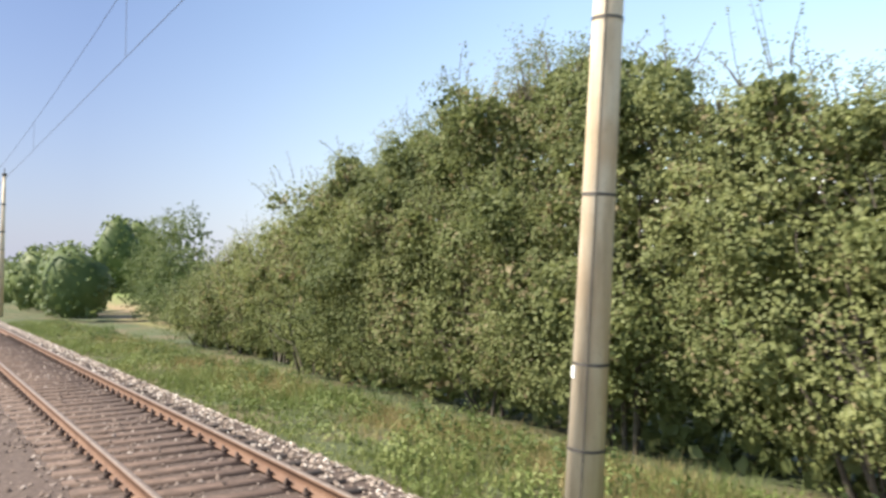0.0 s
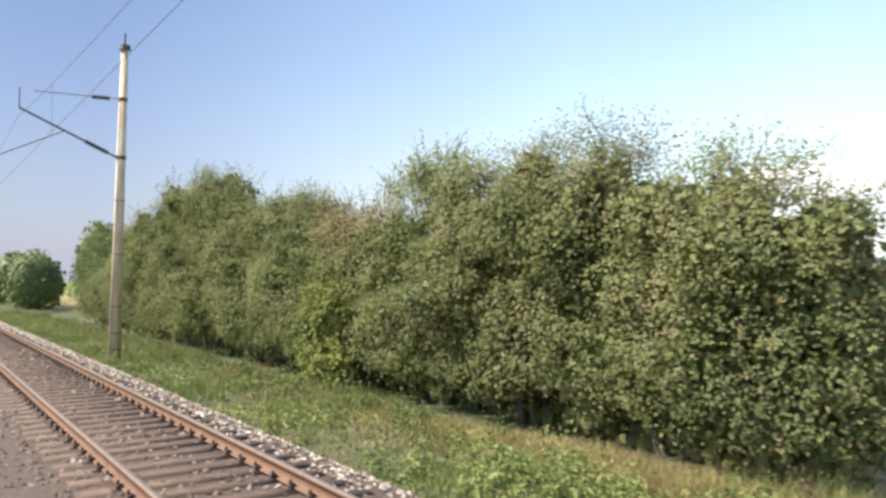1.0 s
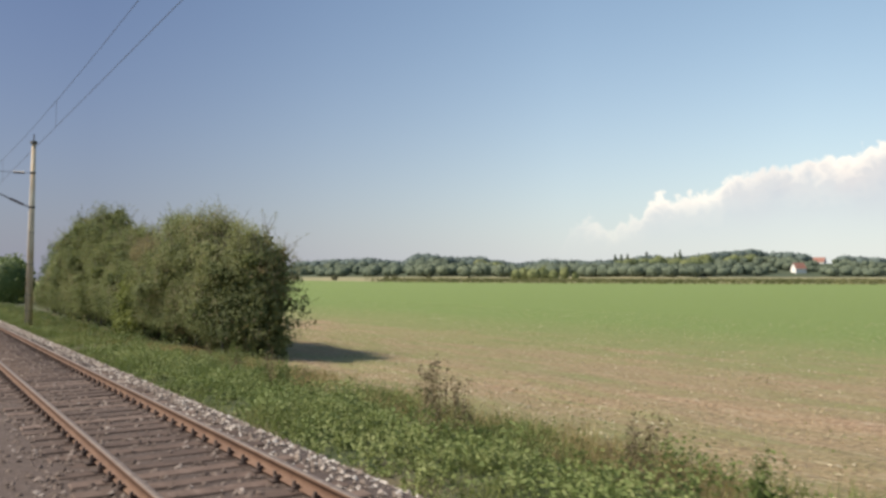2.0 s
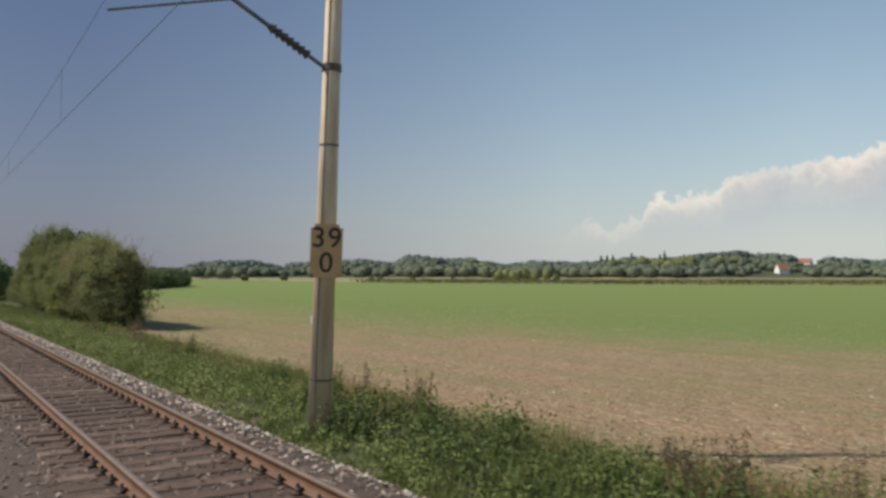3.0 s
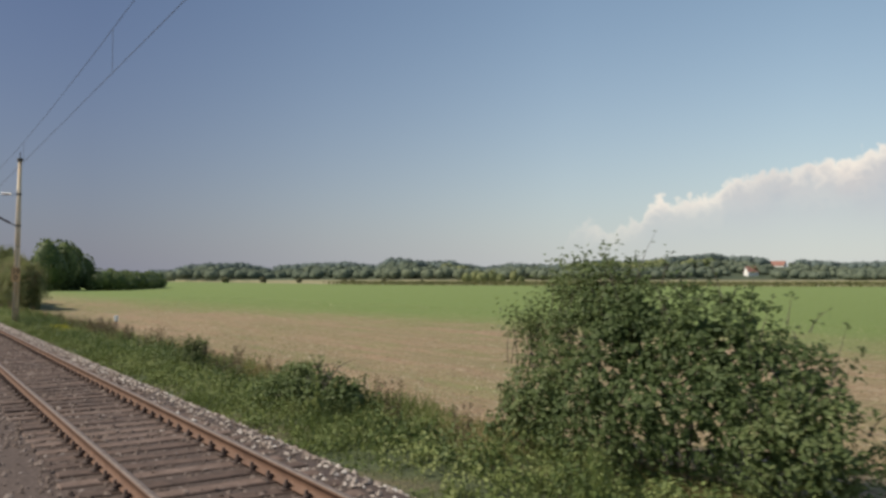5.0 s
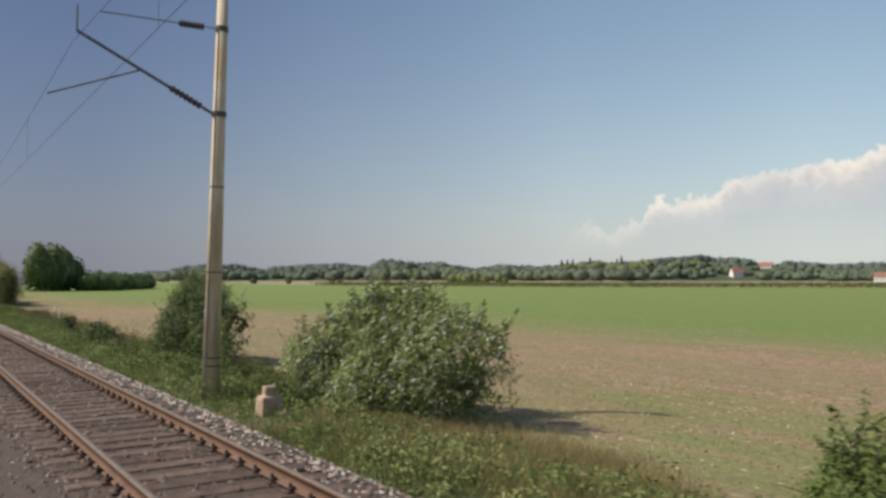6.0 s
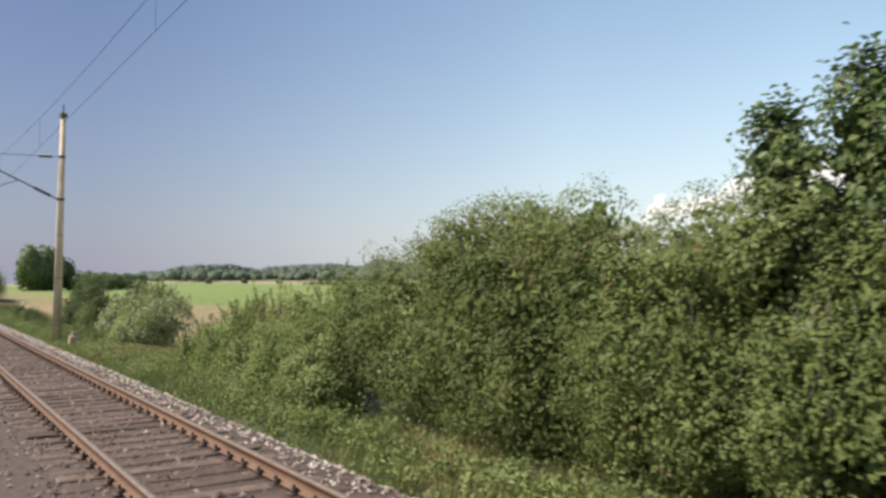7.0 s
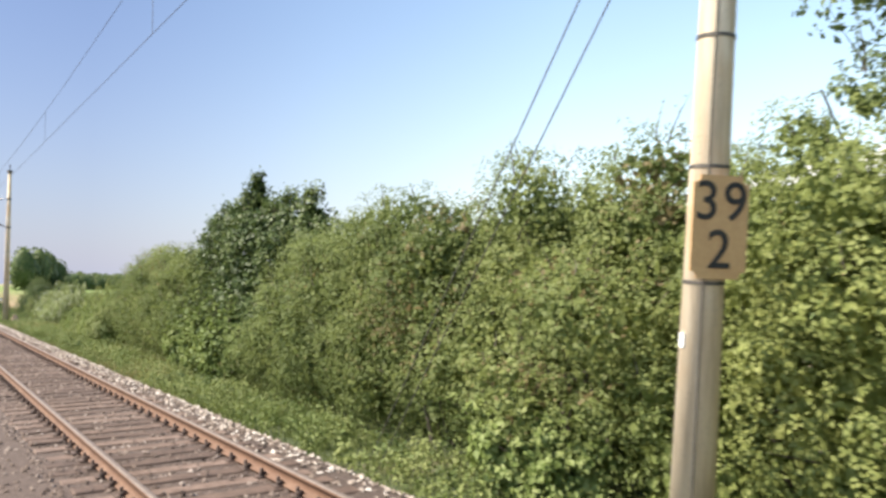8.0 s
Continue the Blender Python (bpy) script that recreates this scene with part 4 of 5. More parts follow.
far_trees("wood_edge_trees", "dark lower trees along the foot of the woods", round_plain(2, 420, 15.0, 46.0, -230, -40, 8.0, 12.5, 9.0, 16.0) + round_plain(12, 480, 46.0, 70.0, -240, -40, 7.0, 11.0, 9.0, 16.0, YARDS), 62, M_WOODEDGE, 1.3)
far_trees("pale_trees", "broad yellow-green trees before the woods",
          round_plain(3, 34, 44.3, 50.5, -130, -60, 11.0, 16.0, 11.0, 18.0) + round_plain(4, 8, 51.0, 53.4, -110, -80, 9.0, 13.0, 13.0, 20.0) + round_plain(10, 8, 34.5, 37.5, -130, -80, 9, 13, 12, 18), 63, M_PALE, 1.3, dense=1.4)
far_trees("field_hedge", "broken hedge of grey-green bushes at the field's far side",
          [(HUB - r * math.cos(radians(a)), r * math.sin(radians(a)), w, h) for a, r, w, h in ((36.8, 640, 9, 9), (37.4, 660, 10, 10), (38.0, 640, 12, 9), (38.7, 655, 10, 11), (39.3, 640, 9, 8), (40.2, 680, 8, 10), (40.8, 650, 6, 6))], 67, M_PALE, 1.2, dense=1.6)
far_trees("field_bushes", "small brownish bushes scattered along the field's edge",
          [(HUB - r * math.cos(radians(a)), r * math.sin(radians(a)), w, h) for a, r, w, h in ((19.4, 640, 6, 5), (22.0, 640, 6, 5), (24.6, 640, 5, 4), (27.9, 600, 4, 4), (28.5, 610, 5, 4), (30.8, 610, 4, 4), (33.6, 620, 3, 3))], 68, M_BROWNISH, 1.0, dense=1.4)
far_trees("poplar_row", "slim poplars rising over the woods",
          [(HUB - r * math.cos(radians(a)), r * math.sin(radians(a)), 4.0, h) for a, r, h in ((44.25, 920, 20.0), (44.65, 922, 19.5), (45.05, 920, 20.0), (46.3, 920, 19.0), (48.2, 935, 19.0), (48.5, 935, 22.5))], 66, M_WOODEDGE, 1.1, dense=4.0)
far_trees("tree_group", "tall dark trees beside the line far behind", along(4, 20, (-192, 44), (-240, 54), 2.5, 13.0, 18.5, 8.0, 12.0), 64, M_DARK, 0.8, dense=5.0)
far_trees("far_hedge", "dark overgrown hedge along the line far behind", along(5, 120, (-62, 11.5), (-420, 12.0), 1.0, 4.6, 6.6, 4.0, 5.6), 65, M_DARK, 0.35, dense=6.0)
far_trees("field_edge_hedge", "low dark hedge closing the field", along(6, 60, (-196, 58), (-335, 112), 3.0, 5.0, 8.5, 7.0, 11.0), 69, M_DARK, 0.7, dense=3.0)


def maize():
    """A strip of ripening maize at the field's far side."""
    rng = np.random.default_rng(71)
    n = 26000
    x = rng.uniform(-420, 420, n)
    edge = np.interp(x, [-420, -231, 0, 420], [250, 351, 470, 560])
    y = edge + rng.random(n) ** 1.6 * 60
    z = ground_z(x, y) + rng.random(n) ** 0.6 * 2.6
    nor = np.stack([rng.normal(size=n), rng.normal(size=n) - 0.6, rng.random(n) * 0.6], axis=1)
    v, f = leaf_mesh(np.stack([x, y, z], axis=1), nor, rng.uniform(1.0, 1.8, n), rng, 0.4)
    tagged(mesh_object("maize_field", v, f, M_CORN), "strip of ripening maize with yellowing tops", "crop", kind="stuff")


maize()


# ---- poles ----
def pole(x, bands, plate=None, raise_by=0.0, y=5.68, lean=0.08, mark_z=1.35):
    """Tapered concrete mast with its cantilever over the track."""
    z0 = float(ground_z(x, y)) - 0.05
    root = tagged(new("catenary_pole"), "tapered concrete catenary pole with steel bands beside the track" if not plate else
                  "tapered concrete catenary pole carrying a kilometre plate", "pole", "catenary poles")
    root.matrix_world = pose(x, y, z0, 0, math.degrees(lean), 0)
    H = 9.4 - z0

    def rad(h):
        return 0.195 - 0.09 * h / H
    shaft = bmesh.new()
    bmesh.ops.create_cone(shaft, cap_ends=True, segments=28, radius1=rad(0), radius2=rad(H), depth=H)
    bmesh.ops.translate(shaft, vec=(0, 0, H / 2), verts=shaft.verts)
    part("shaft", shaft, M_CONCRETE, root, smooth=True)
    cap = bmesh.new()
    bmesh.ops.create_cone(cap, cap_ends=True, segments=24, radius1=0.19, radius2=0.16, depth=0.16)
    bmesh.ops.translate(cap, vec=(0, 0, H + 0.05), verts=cap.verts)
    part("cap", cap, M_BAND, root, "dark steel pole cap")
    part("spike", tube_bm((0, 0, H + 0.1), (0, 0, H + 0.5), 0.03), M_BAND, root)
    for z in bands:
        h = z - z0
        b = bmesh.new()
        bmesh.ops.create_cone(b, cap_ends=False, segments=28, radius1=rad(h) + 0.008, radius2=rad(h) + 0.008, depth=0.03)
        bmesh.ops.translate(b, vec=(0, 0, h), verts=b.verts)
        part("band", b, M_BAND, root)
    # earthing wire down the face
    part("earth_wire", tube_bm(Vector((0.595, -0.80, 0)) * (rad(0.1) + 0.006) + Vector((0, 0, 0.1)), Vector((0.595, -0.80, 0)) * (rad(H * 0.82) + 0.006) + Vector((0, 0, H * 0.82)), 0.008, 6), M_BAND, root, "thin dark earthing wire")
    mark = box_bm(0.06, 0.02, 0.12, (-0.055, -rad(1.9) * 0.96, mark_z - z0), turn=Matrix.Rotation(radians(-17), 4, "Z"))
    part("mark", mark, M_WHITE, root, "small white paint mark")
    # cantilever: raking tube with insulator, top tie, steady arm
    low, high = 5.45 + raise_by - z0, 7.35 + raise_by * 0.9 - z0
    reach = TRACK_Y - y
    for h in (low, high):
        br = bmesh.new()
        bmesh.ops.create_cone(br, cap_ends=True, segments=20, radius1=rad(h) + 0.02, radius2=rad(h) + 0.02, depth=0.12)
        bmesh.ops.translate(br, vec=(0, 0, h), verts=br.verts)
        part("bracket", br, M_BAND, root)
    a, b = Vector((0, -rad(low), low)), Vector((0, reach, 6.9 + raise_by * 0.6 - z0))
    arm = part("cantilever_tube", tube_bm(a, b, 0.035), M_GALV, root)
    part("insulator", insulator_bm(a.lerp(b, 0.10), a.lerp(b, 0.34)), M_INSULATOR, root, "brown ribbed insulator")
    c = Vector((0, -rad(high), high))
    d = Vector((0, reach + 0.4, 7.25 + raise_by - z0))
    part("tie_tube", tube_bm(c, d, 0.014), M_GALV, root)
    part("insulator", insulator_bm(c.lerp(d, 0.12), c.lerp(d, 0.34)), M_INSULATOR, root, "brown ribbed insulator")
    e = a.lerp(b, 0.55)
    part("steady_arm", tube_bm(e, (0, reach - 0.5, 5.75 - z0), 0.02), M_GALV, root)
    part("dropper", tube_bm((0, reach, 6.9 + raise_by * 0.6 - z0), (0, reach, 7.3 + raise_by - z0), 0.02), M_GALV, root)
    if plate:
        plate_on(root, plate, 2.49 - z0, rad(2.5))
    return root


def tube_bm(a, b, r, sides=10):
    a, b = Vector(a), Vector(b)
    bm = bmesh.new()
    bmesh.ops.create_cone(bm, cap_ends=True, segments=sides, radius1=r, radius2=r, depth=(b - a).length)
    m = Matrix.Translation((a + b) / 2) @ (b - a).to_track_quat("Z", "Y").to_matrix().to_4x4()
    bmesh.ops.transform(bm, matrix=m, verts=bm.verts)
    return bm


def insulator_bm(a, b, sheds=7):
    bm = bmesh.new()
    ln = (b - a).length
    bmesh.ops.create_cone(bm, cap_ends=True, segments=10, radius1=0.048, radius2=0.048, depth=ln)
    for i in range(sheds):
        r = bmesh.ops.create_cone(bm, cap_ends=True, segments=14, radius1=0.085, radius2=0.045, depth=ln / sheds * 0.8)
        bmesh.ops.translate(bm, vec=(0, 0, ln * (i + 0.5) / sheds - ln / 2), verts=r["verts"])
    bmesh.ops.transform(bm, matrix=Matrix.Translation((a + b) / 2) @ (b - a).to_track_quat("Z", "Y").to_matrix().to_4x4(), verts=bm.verts)
    return bm


def text_mesh(text, size):
    cu = bpy.data.curves.new("digit", "FONT")
    cu.body, cu.size, cu.align_x, cu.align_y, cu.extrude, cu.offset = text, size, "CENTER", "CENTER", 0.003, 0.002
    ob = bpy.data.objects.new("digit", cu)
    scene.collection.objects.link(ob)
    me = bpy.data.meshes.new_from_object(ob.evaluated_get(bpy.context.evaluated_depsgraph_get()))
    bpy.data.objects.remove(ob)
    return me


def plate_on(root, lines, h, r):
    """Kilometre plate, turned a little towards the track."""
    m = Matrix.Rotation(radians(-22), 4, "Z") @ Matrix.Translation((r + 0.03, 0, h)) @ Matrix.Rotation(radians(90), 4, "Z") @ Matrix.Rotation(radians(90), 4, "X")
    bm = bmesh.new()
    bmesh.ops.create_cube(bm, size=1.0)
    bmesh.ops.scale(bm, vec=(0.51, 0.86, 0.02), verts=bm.verts)
    bmesh.ops.bevel(bm, geom=[e for e in bm.edges if abs(e.verts[0].co.z - e.verts[1].co.z) > 0.01], offset=0.06, segments=3, affect="EDGES")
    plate = part("plate", bm, M_PLATE, root, "weathered cream enamel kilometre plate")
    plate.matrix_local = m
    for text, dy in zip(lines, (0.20, -0.20)):
        for i, sign in enumerate(text):
            me = text_mesh(sign, 0.46)
            me.materials.append(M_BLACK)
            ob = new("digit", me)
            ob.parent = plate
            ob.location = ((i - (len(text) - 1) / 2) * 0.255, dy, 0.014)
    for sy in (0.32, -0.32):
        part("clamp", box_bm(0.44, 0.03, 0.06, (0, sy, -0.04)), M_BAND, plate)


POLES = ((-5.94, (4.58, 2.86, 1.19, 0.34, -0.2), None, 0.5, 0.08, 1.1), (52.16, (4.2, 2.3, 0.4), ("39", "0"), 0.0, 0.065, 1.36), (110.78, (4.13, 2.26, 0.38, 0.2), None, 0.28, 0.06, 1.36), (166.56, (4.1, 3.0, 2.02, 0.1), ("39", "2"), 0.3, 0.08, 1.52))
for px, bands, plate, up, lean, mark_z in POLES:
    pole(px, bands, plate, up, lean=lean, mark_z=mark_z)
for px in (-64.0, -121.0, -178.0, -235.0):
    pole(px, (4.2, 2.3, 0.4))


# ---- overhead line ----
def overhead_line():
    xs = [-292.0, -235.0, -178.0, -121.0, -64.0, -5.8, 52.3, 110.8, 166.7, 224.0]
    contact, carrier = [], []
    for a, b in zip(xs, xs[1:]):
        for i in range(12):
            s = i / 12
            x = a + (b - a) * s
            contact.append(((x, TRACK_Y + 0.0, 5.42), 0.005))
            carrier.append(((x, TRACK_Y, 6.95 - 0.95 * 4 * s * (1 - s)), 0.005))
    c = tagged(new("overhead_line"), "contact wire and sagging carrier wire above the track", "overhead wire")
    tube_part("contact_wire", [contact], M_COPPER, c)
    tube_part("carrier_wire", [carrier], M_COPPER, c)
    for a, b in zip(xs, xs[1:]):
        for s in (0.12, 0.3, 0.5, 0.7, 0.88):
            z = 6.95 - 0.95 * 4 * s * (1 - s)
            x = a + (b - a) * s
            part("dropper", tube_bm((x, TRACK_Y, 5.42), (x, TRACK_Y, z), 0.004, 5), M_COPPER, c)


overhead_line()


# ---- houses across the fields ----
def house(x, y, length, width, wall_h, roof_h, turn, label):
    z0 = float(ground_z(x, y))
    root = tagged(new("house"), label, "house", "houses across the fields")
    root.matrix_world = pose(x, y, z0, 0, 0, turn)
    part("wall", box_bm(length, width, wall_h + 0.6, (0, 0, wall_h / 2 - 0.3)), M_PLASTER, root)
    bm = bmesh.new()
    L, W = length / 2 + 0.5, width / 2 + 0.5
    a = [bm.verts.new(p) for p in ((-L, -W, wall_h - 0.2), (L, -W, wall_h - 0.2), (L, 0, wall_h + roof_h), (-L, 0, wall_h + roof_h), (-L, W, wall_h - 0.2), (L, W, wall_h - 0.2))]
    for q in ((0, 1, 2, 3), (3, 2, 5, 4)):
        bm.faces.new([a[i] for i in q])
    roof = part("roof", bm, M_ROOF, root, "red tiled saddle roof")
    solid = roof.modifiers.new("thick", "SOLIDIFY")
    solid.thickness = 0.25
    for sx in (-1, 1):
        gb = bmesh.new()
        q = [gb.verts.new((sx * length / 2, s * width / 2, wall_h - 0.01)) for s in (-1, 1)] + [gb.verts.new((sx * length / 2, 0, wall_h + roof_h - 0.3))]
        gb.faces.new(q)
        part("gable", gb, M_PLASTER, root)
    part("chimney", box_bm(0.8, 0.8, 2.0, (length * 0.2, 0.8, wall_h + roof_h)), M_STONE, roof)
    for i in range(max(2, int(length // 4))):
        wx = -length / 2 + (i + 0.5) * length / max(2, int(length // 4))
        w = part("window", box_bm(1.2, 0.12, 1.4, (wx, -width / 2 - 0.03, wall_h * 0.5)), M_WHITE, root)
        part("pane", box_bm(1.0, 0.06, 1.2, (wx, -width / 2 - 0.09, wall_h * 0.5)), M_PANE, w)


house(-640, 1120, 44, 12, 6, 7, 14, "long white farm building with a red tiled roof")
house(-507, 879, 14, 10, 5, 7, 68, "white house with a steep red tiled roof")
house(-330, 890, 15, 10, 6, 5, 30, "pale house among trees")


# ---- marker stone, post, guy wires ----
def marker_stone(x, y):
    z0 = float(ground_z(x, y)) - 0.06
    root = tagged(new("marker_stone"), "weathered stone boundary marker with a stepped head in the grass", "marker stone")
    root.location = (x, y, z0)
    bm = bmesh.new()
    rings = ((0.225, 0.0), (0.205, 0.37), (0.185, 0.42), (0.12, 0.45), (0.115, 0.59), (0.095, 0.62))
    prev = None
    for w, z in rings:
        ring = [bm.verts.new((sx * w * 0.92, sy * w, z)) for sx, sy in ((-1, -1), (1, -1), (1, 1), (-1, 1))]
        if prev:
            for i in range(4):
                bm.faces.new((prev[i], prev[(i + 1) % 4], ring[(i + 1) % 4], ring[i]))
        prev = ring
    bm.faces.new(prev)
    bmesh.ops.bevel(bm, geom=[e for e in bm.edges if abs(e.verts[0].co.z - e.verts[1].co.z) > 0.1], offset=0.02, segments=2, affect="EDGES")
    part("block", bm, M_STONE, root)


marker_stone(113.5, 5.97)


def marker_post(x, y):
    z0 = float(ground_z(x, y))
    root = tagged(new("marker_post"), "white-capped marker post at the field's edge", "post")
    root.location = (x, y, z0)
    part("post", tube_bm((0, 0, -0.1), (0, 0, 0.75), 0.05, 12), M_STONE, root)
    bm = bmesh.new()
    bmesh.ops.create_cone(bm, cap_ends=True, segments=14, radius1=0.11, radius2=0.12, depth=0.32)
    bmesh.ops.bevel(bm, geom=[e for e in bm.edges if abs(e.verts[0].co.z - e.verts[1].co.z) < 0.01], offset=0.03, segments=2, affect="EDGES")
    bmesh.ops.translate(bm, vec=(0, 0, 0.82), verts=bm.verts)
    part("cap", bm, M_WHITE, root, "white rounded cap")


marker_post(59.2, 10.0)

guy = tagged(new("guy_wires"), "pair of steel guy wires anchoring a concrete pole", "guy wire")
for z_top, x_foot in ((7.1, 161.1), (6.3, 161.4)):
    tube_part("wire", [[((166.56 + 0.08 * (z_top + 0.55), 5.6, z_top), 0.008), ((x_foot, 5.5, -0.6), 0.008)]], M_COPPER, guy)


# ---- verge plants ----
def patch_noise(x, y, s, k=0.0):
    """Smooth cheap variation between 0 and 1."""
    return 0.5 + 0.25 * (np.sin(x * s + 1.7 * np.sin(y * s * 1.3 + k)) + np.sin(x * s * 2.3 + y * s * 1.9 + k * 2.1))


def clear_of_hedge(x, y):
    """The verge in front of the hedges and round the field's edge."""
    front = np.interp(x, [-60, 13, 16, 22, 104, 115, 122, 128, 134, 142, 150, 160, 200], [8.4, 8.4, 9.6, 9.2, 9.0, 7.7, 7.5, 8.0, 7.4, 6.8, 6.6, 6.3, 6.3])
    return y < front + 0.5


def grass():
    rng = np.random.default_rng(81)
    n = 46000
    x = rng.uniform(-55, 176, n)
    y = 4.95 + rng.random(n) ** 1.15 * 5.8
    lush = patch_noise(x, y, 0.5)
    keep = clear_of_hedge(x, y) & (rng.random(n) < np.where(x > 118, 0.75, 0.3 + 0.7 * lush ** 2))
    x, y, lush = x[keep], y[keep], lush[keep]
    per = 7
    tall = np.repeat((0.10 + 0.24 * lush) * np.interp(y, [4.7, 5.3, 7, 10], [0.45, 0.9, 1.1, 1.3]), per) * rng.uniform(0.5, 1.4, len(x) * per)
    bx = np.repeat(x, per) + rng.normal(size=len(tall)) * 0.07
    by = np.repeat(y, per) + rng.normal(size=len(tall)) * 0.07
    b = np.stack([bx, by, ground_z(bx, by) - 0.02], axis=1)
    a = rng.random(len(tall)) * 2 * np.pi
    side = np.stack([np.cos(a), np.sin(a), np.zeros(len(a))], axis=1) * (0.006 + 0.006 * rng.random(len(a)))[:, None]
    lean = rng.normal(size=(len(tall), 3)) * 0.38
    lean[:, 2] = 1.0
    tip = b + lean * tall[:, None]
    v = np.stack([b - side, b + side, tip], axis=1).reshape(-1, 3)
    f = np.arange(len(v)).reshape(-1, 3)
    tagged(mesh_object("verge_grass", v, f, M_GRASS), "tufted green and straw-coloured verge grass", "grass", kind="stuff")


def herbs():
    rng = np.random.default_rng(82)
    n = 13000
    x = rng.uniform(-52, 176, n)
    y = 4.95 + rng.random(n) ** 1.2 * 5.0
    lush = patch_noise(x, y, 0.8, 2.0)
    keep = clear_of_hedge(x, y) & (rng.random(n) < (0.25 + 0.75 * lush) * np.interp(x, [-50, 14, 20, 60], [0.9, 1.0, 1.0, 1.0]))
    x, y, lush = x[keep], y[keep], lush[keep]
    per = 11
    h = np.repeat((0.08 + 0.36 * lush ** 2) * np.interp(y, [4.9, 5.6, 7.5], [0.5, 1.0, 1.35]), per)
    m = len(h)
    s = rng.random(m)
    px = np.repeat(x, per) + rng.normal(size=m) * (0.05 + 0.10 * s)
    py = np.repeat(y, per) + rng.normal(size=m) * (0.05 + 0.10 * s)
    p = np.stack([px, py, ground_z(px, py) + 0.02 + h * s], axis=1)
    nor = rng.normal(size=(m, 3)) * 0.6 + np.array([0, -0.4, 0.5])
    v, f = leaf_mesh(p, nor, rng.uniform(0.05, 0.10, m), rng, 0.55)
    tagged(mesh_object("verge_herbs", v, f, M_HERB), "low leafy green weeds along the verge", "weeds", kind="stuff")


def fresh_herbs():
    """Lush low growth in the verge and in front of the second hedge."""
    rng = np.random.default_rng(84)
    n = 3600
    x = np.concatenate([rng.uniform(119, 160, 1200), 76 + rng.normal(size=1100) * 6.0, rng.uniform(12, 46, 1300)])
    y = np.interp(x, [12, 46, 60, 90, 119, 126, 134, 142, 160], [6.7, 6.4, 6.6, 6.3, 6.9, 6.7, 6.4, 6.0, 5.7]) + rng.normal(size=n) * 0.4
    h = (0.15 + 0.38 * patch_noise(x, y, 1.1, 0.5)) * np.where(x < 100, 1.15, 1.0)
    per = 12
    m = n * per
    s = rng.random(m)
    px, py = np.repeat(x, per) + rng.normal(size=m) * 0.1, np.repeat(y, per) + rng.normal(size=m) * 0.1
    p = np.stack([px, py, ground_z(px, py) + 0.02 + np.repeat(h, per) * s], axis=1)
    v, f = leaf_mesh(p, rng.normal(size=(m, 3)) * 0.6 + np.array([0, -0.45, 0.5]), rng.uniform(0.04, 0.09, m), rng, 0.55)
    tagged(mesh_object("fresh_herbs", v, f, M_HERB), "lush fresh green herbs in the verge", "weeds", kind="stuff")


def mounds(name, label, mat, seed, stretches, leaf):
    """Rounded leafy clumps of weeds; each stretch: x from, to, y from, to, count, height from, to."""
    rng = np.random.default_rng(seed)
    pos, nor, sizes = [], [], []
    for x0, x1, y0, y1, count, h0, h1 in stretches:
        for i in range(count):
            x, y = rng.uniform(x0, x1), rng.uniform(y0, y1)
            if not bool(clear_of_hedge(x, y)):
                continue
            h = rng.uniform(h0, h1) * (0.6 + 0.8 * float(patch_noise(x, y, 0.7, 1.7)))
            w = h * rng.uniform(0.55, 0.95)
            m = int(44 + 85 * h)
            d = unit(rng.normal(size=(m, 3)))
            d[:, 2] = np.abs(d[:, 2])
            lump = 0.8 + 0.3 * np.sin(d[:, 0] * 5 + i) * np.sin(d[:, 1] * 5 - i) + rng.normal(size=m) * 0.1
            p = np.array([x, y, float(ground_z(x, y))]) + d * lump[:, None] * np.array([w, w * 0.8, h])
            pos.append(p), nor.append(d), sizes.append(rng.uniform(0.75, 1.6, m) * leaf)
    pos, nor, sizes = np.concatenate(pos), np.concatenate(nor), np.concatenate(sizes)
    v, f = leaf_mesh(pos, nor * 0.7 + rng.normal(size=nor.shape) * 0.5 + np.array([0, -0.35, 0.3]), sizes, rng, 0.6)
    tagged(mesh_object(name, v, f, mat), label, "weeds", kind="stuff")


grass()
herbs()
fresh_herbs()
mounds("dark_weeds", "dense dark green nettles and weeds in the verge", M_NETTLE, 85,
       ((-48, 12, 6.6, 8.8, 150, 0.25, 0.6), (12, 50, 6.2, 8.2, 45, 0.25, 0.5), (50, 62, 5.7, 8.2, 90, 0.35, 0.75), (62, 74, 5.7, 7.1, 80, 0.3, 0.65), (74, 84, 5.8, 8.0, 75, 0.35, 0.75), (84, 110, 6.0, 7.6, 110, 0.3, 0.6), (110, 117, 6.2, 7.6, 25, 0.25, 0.55), (124, 134, 6.2, 7.6, 35, 0.25, 0.5), (134, 172, 5.6, 6.8, 60, 0.2, 0.4)), 0.062)
mounds("fresh_weeds", "fresh bright green leafy weeds in the verge", M_FRESH, 86,
       ((-48, 12, 5.4, 7.6, 130, 0.15, 0.34), (12, 50, 5.3, 7.8, 380, 0.2, 0.46), (50, 74, 5.3, 6.6, 60, 0.2, 0.4), (74, 112, 5.3, 7.8, 300, 0.2, 0.48), (112, 134, 5.3, 7.4, 170, 0.2, 0.45), (134, 172, 5.2, 6.6, 230, 0.15, 0.42)), 0.055)


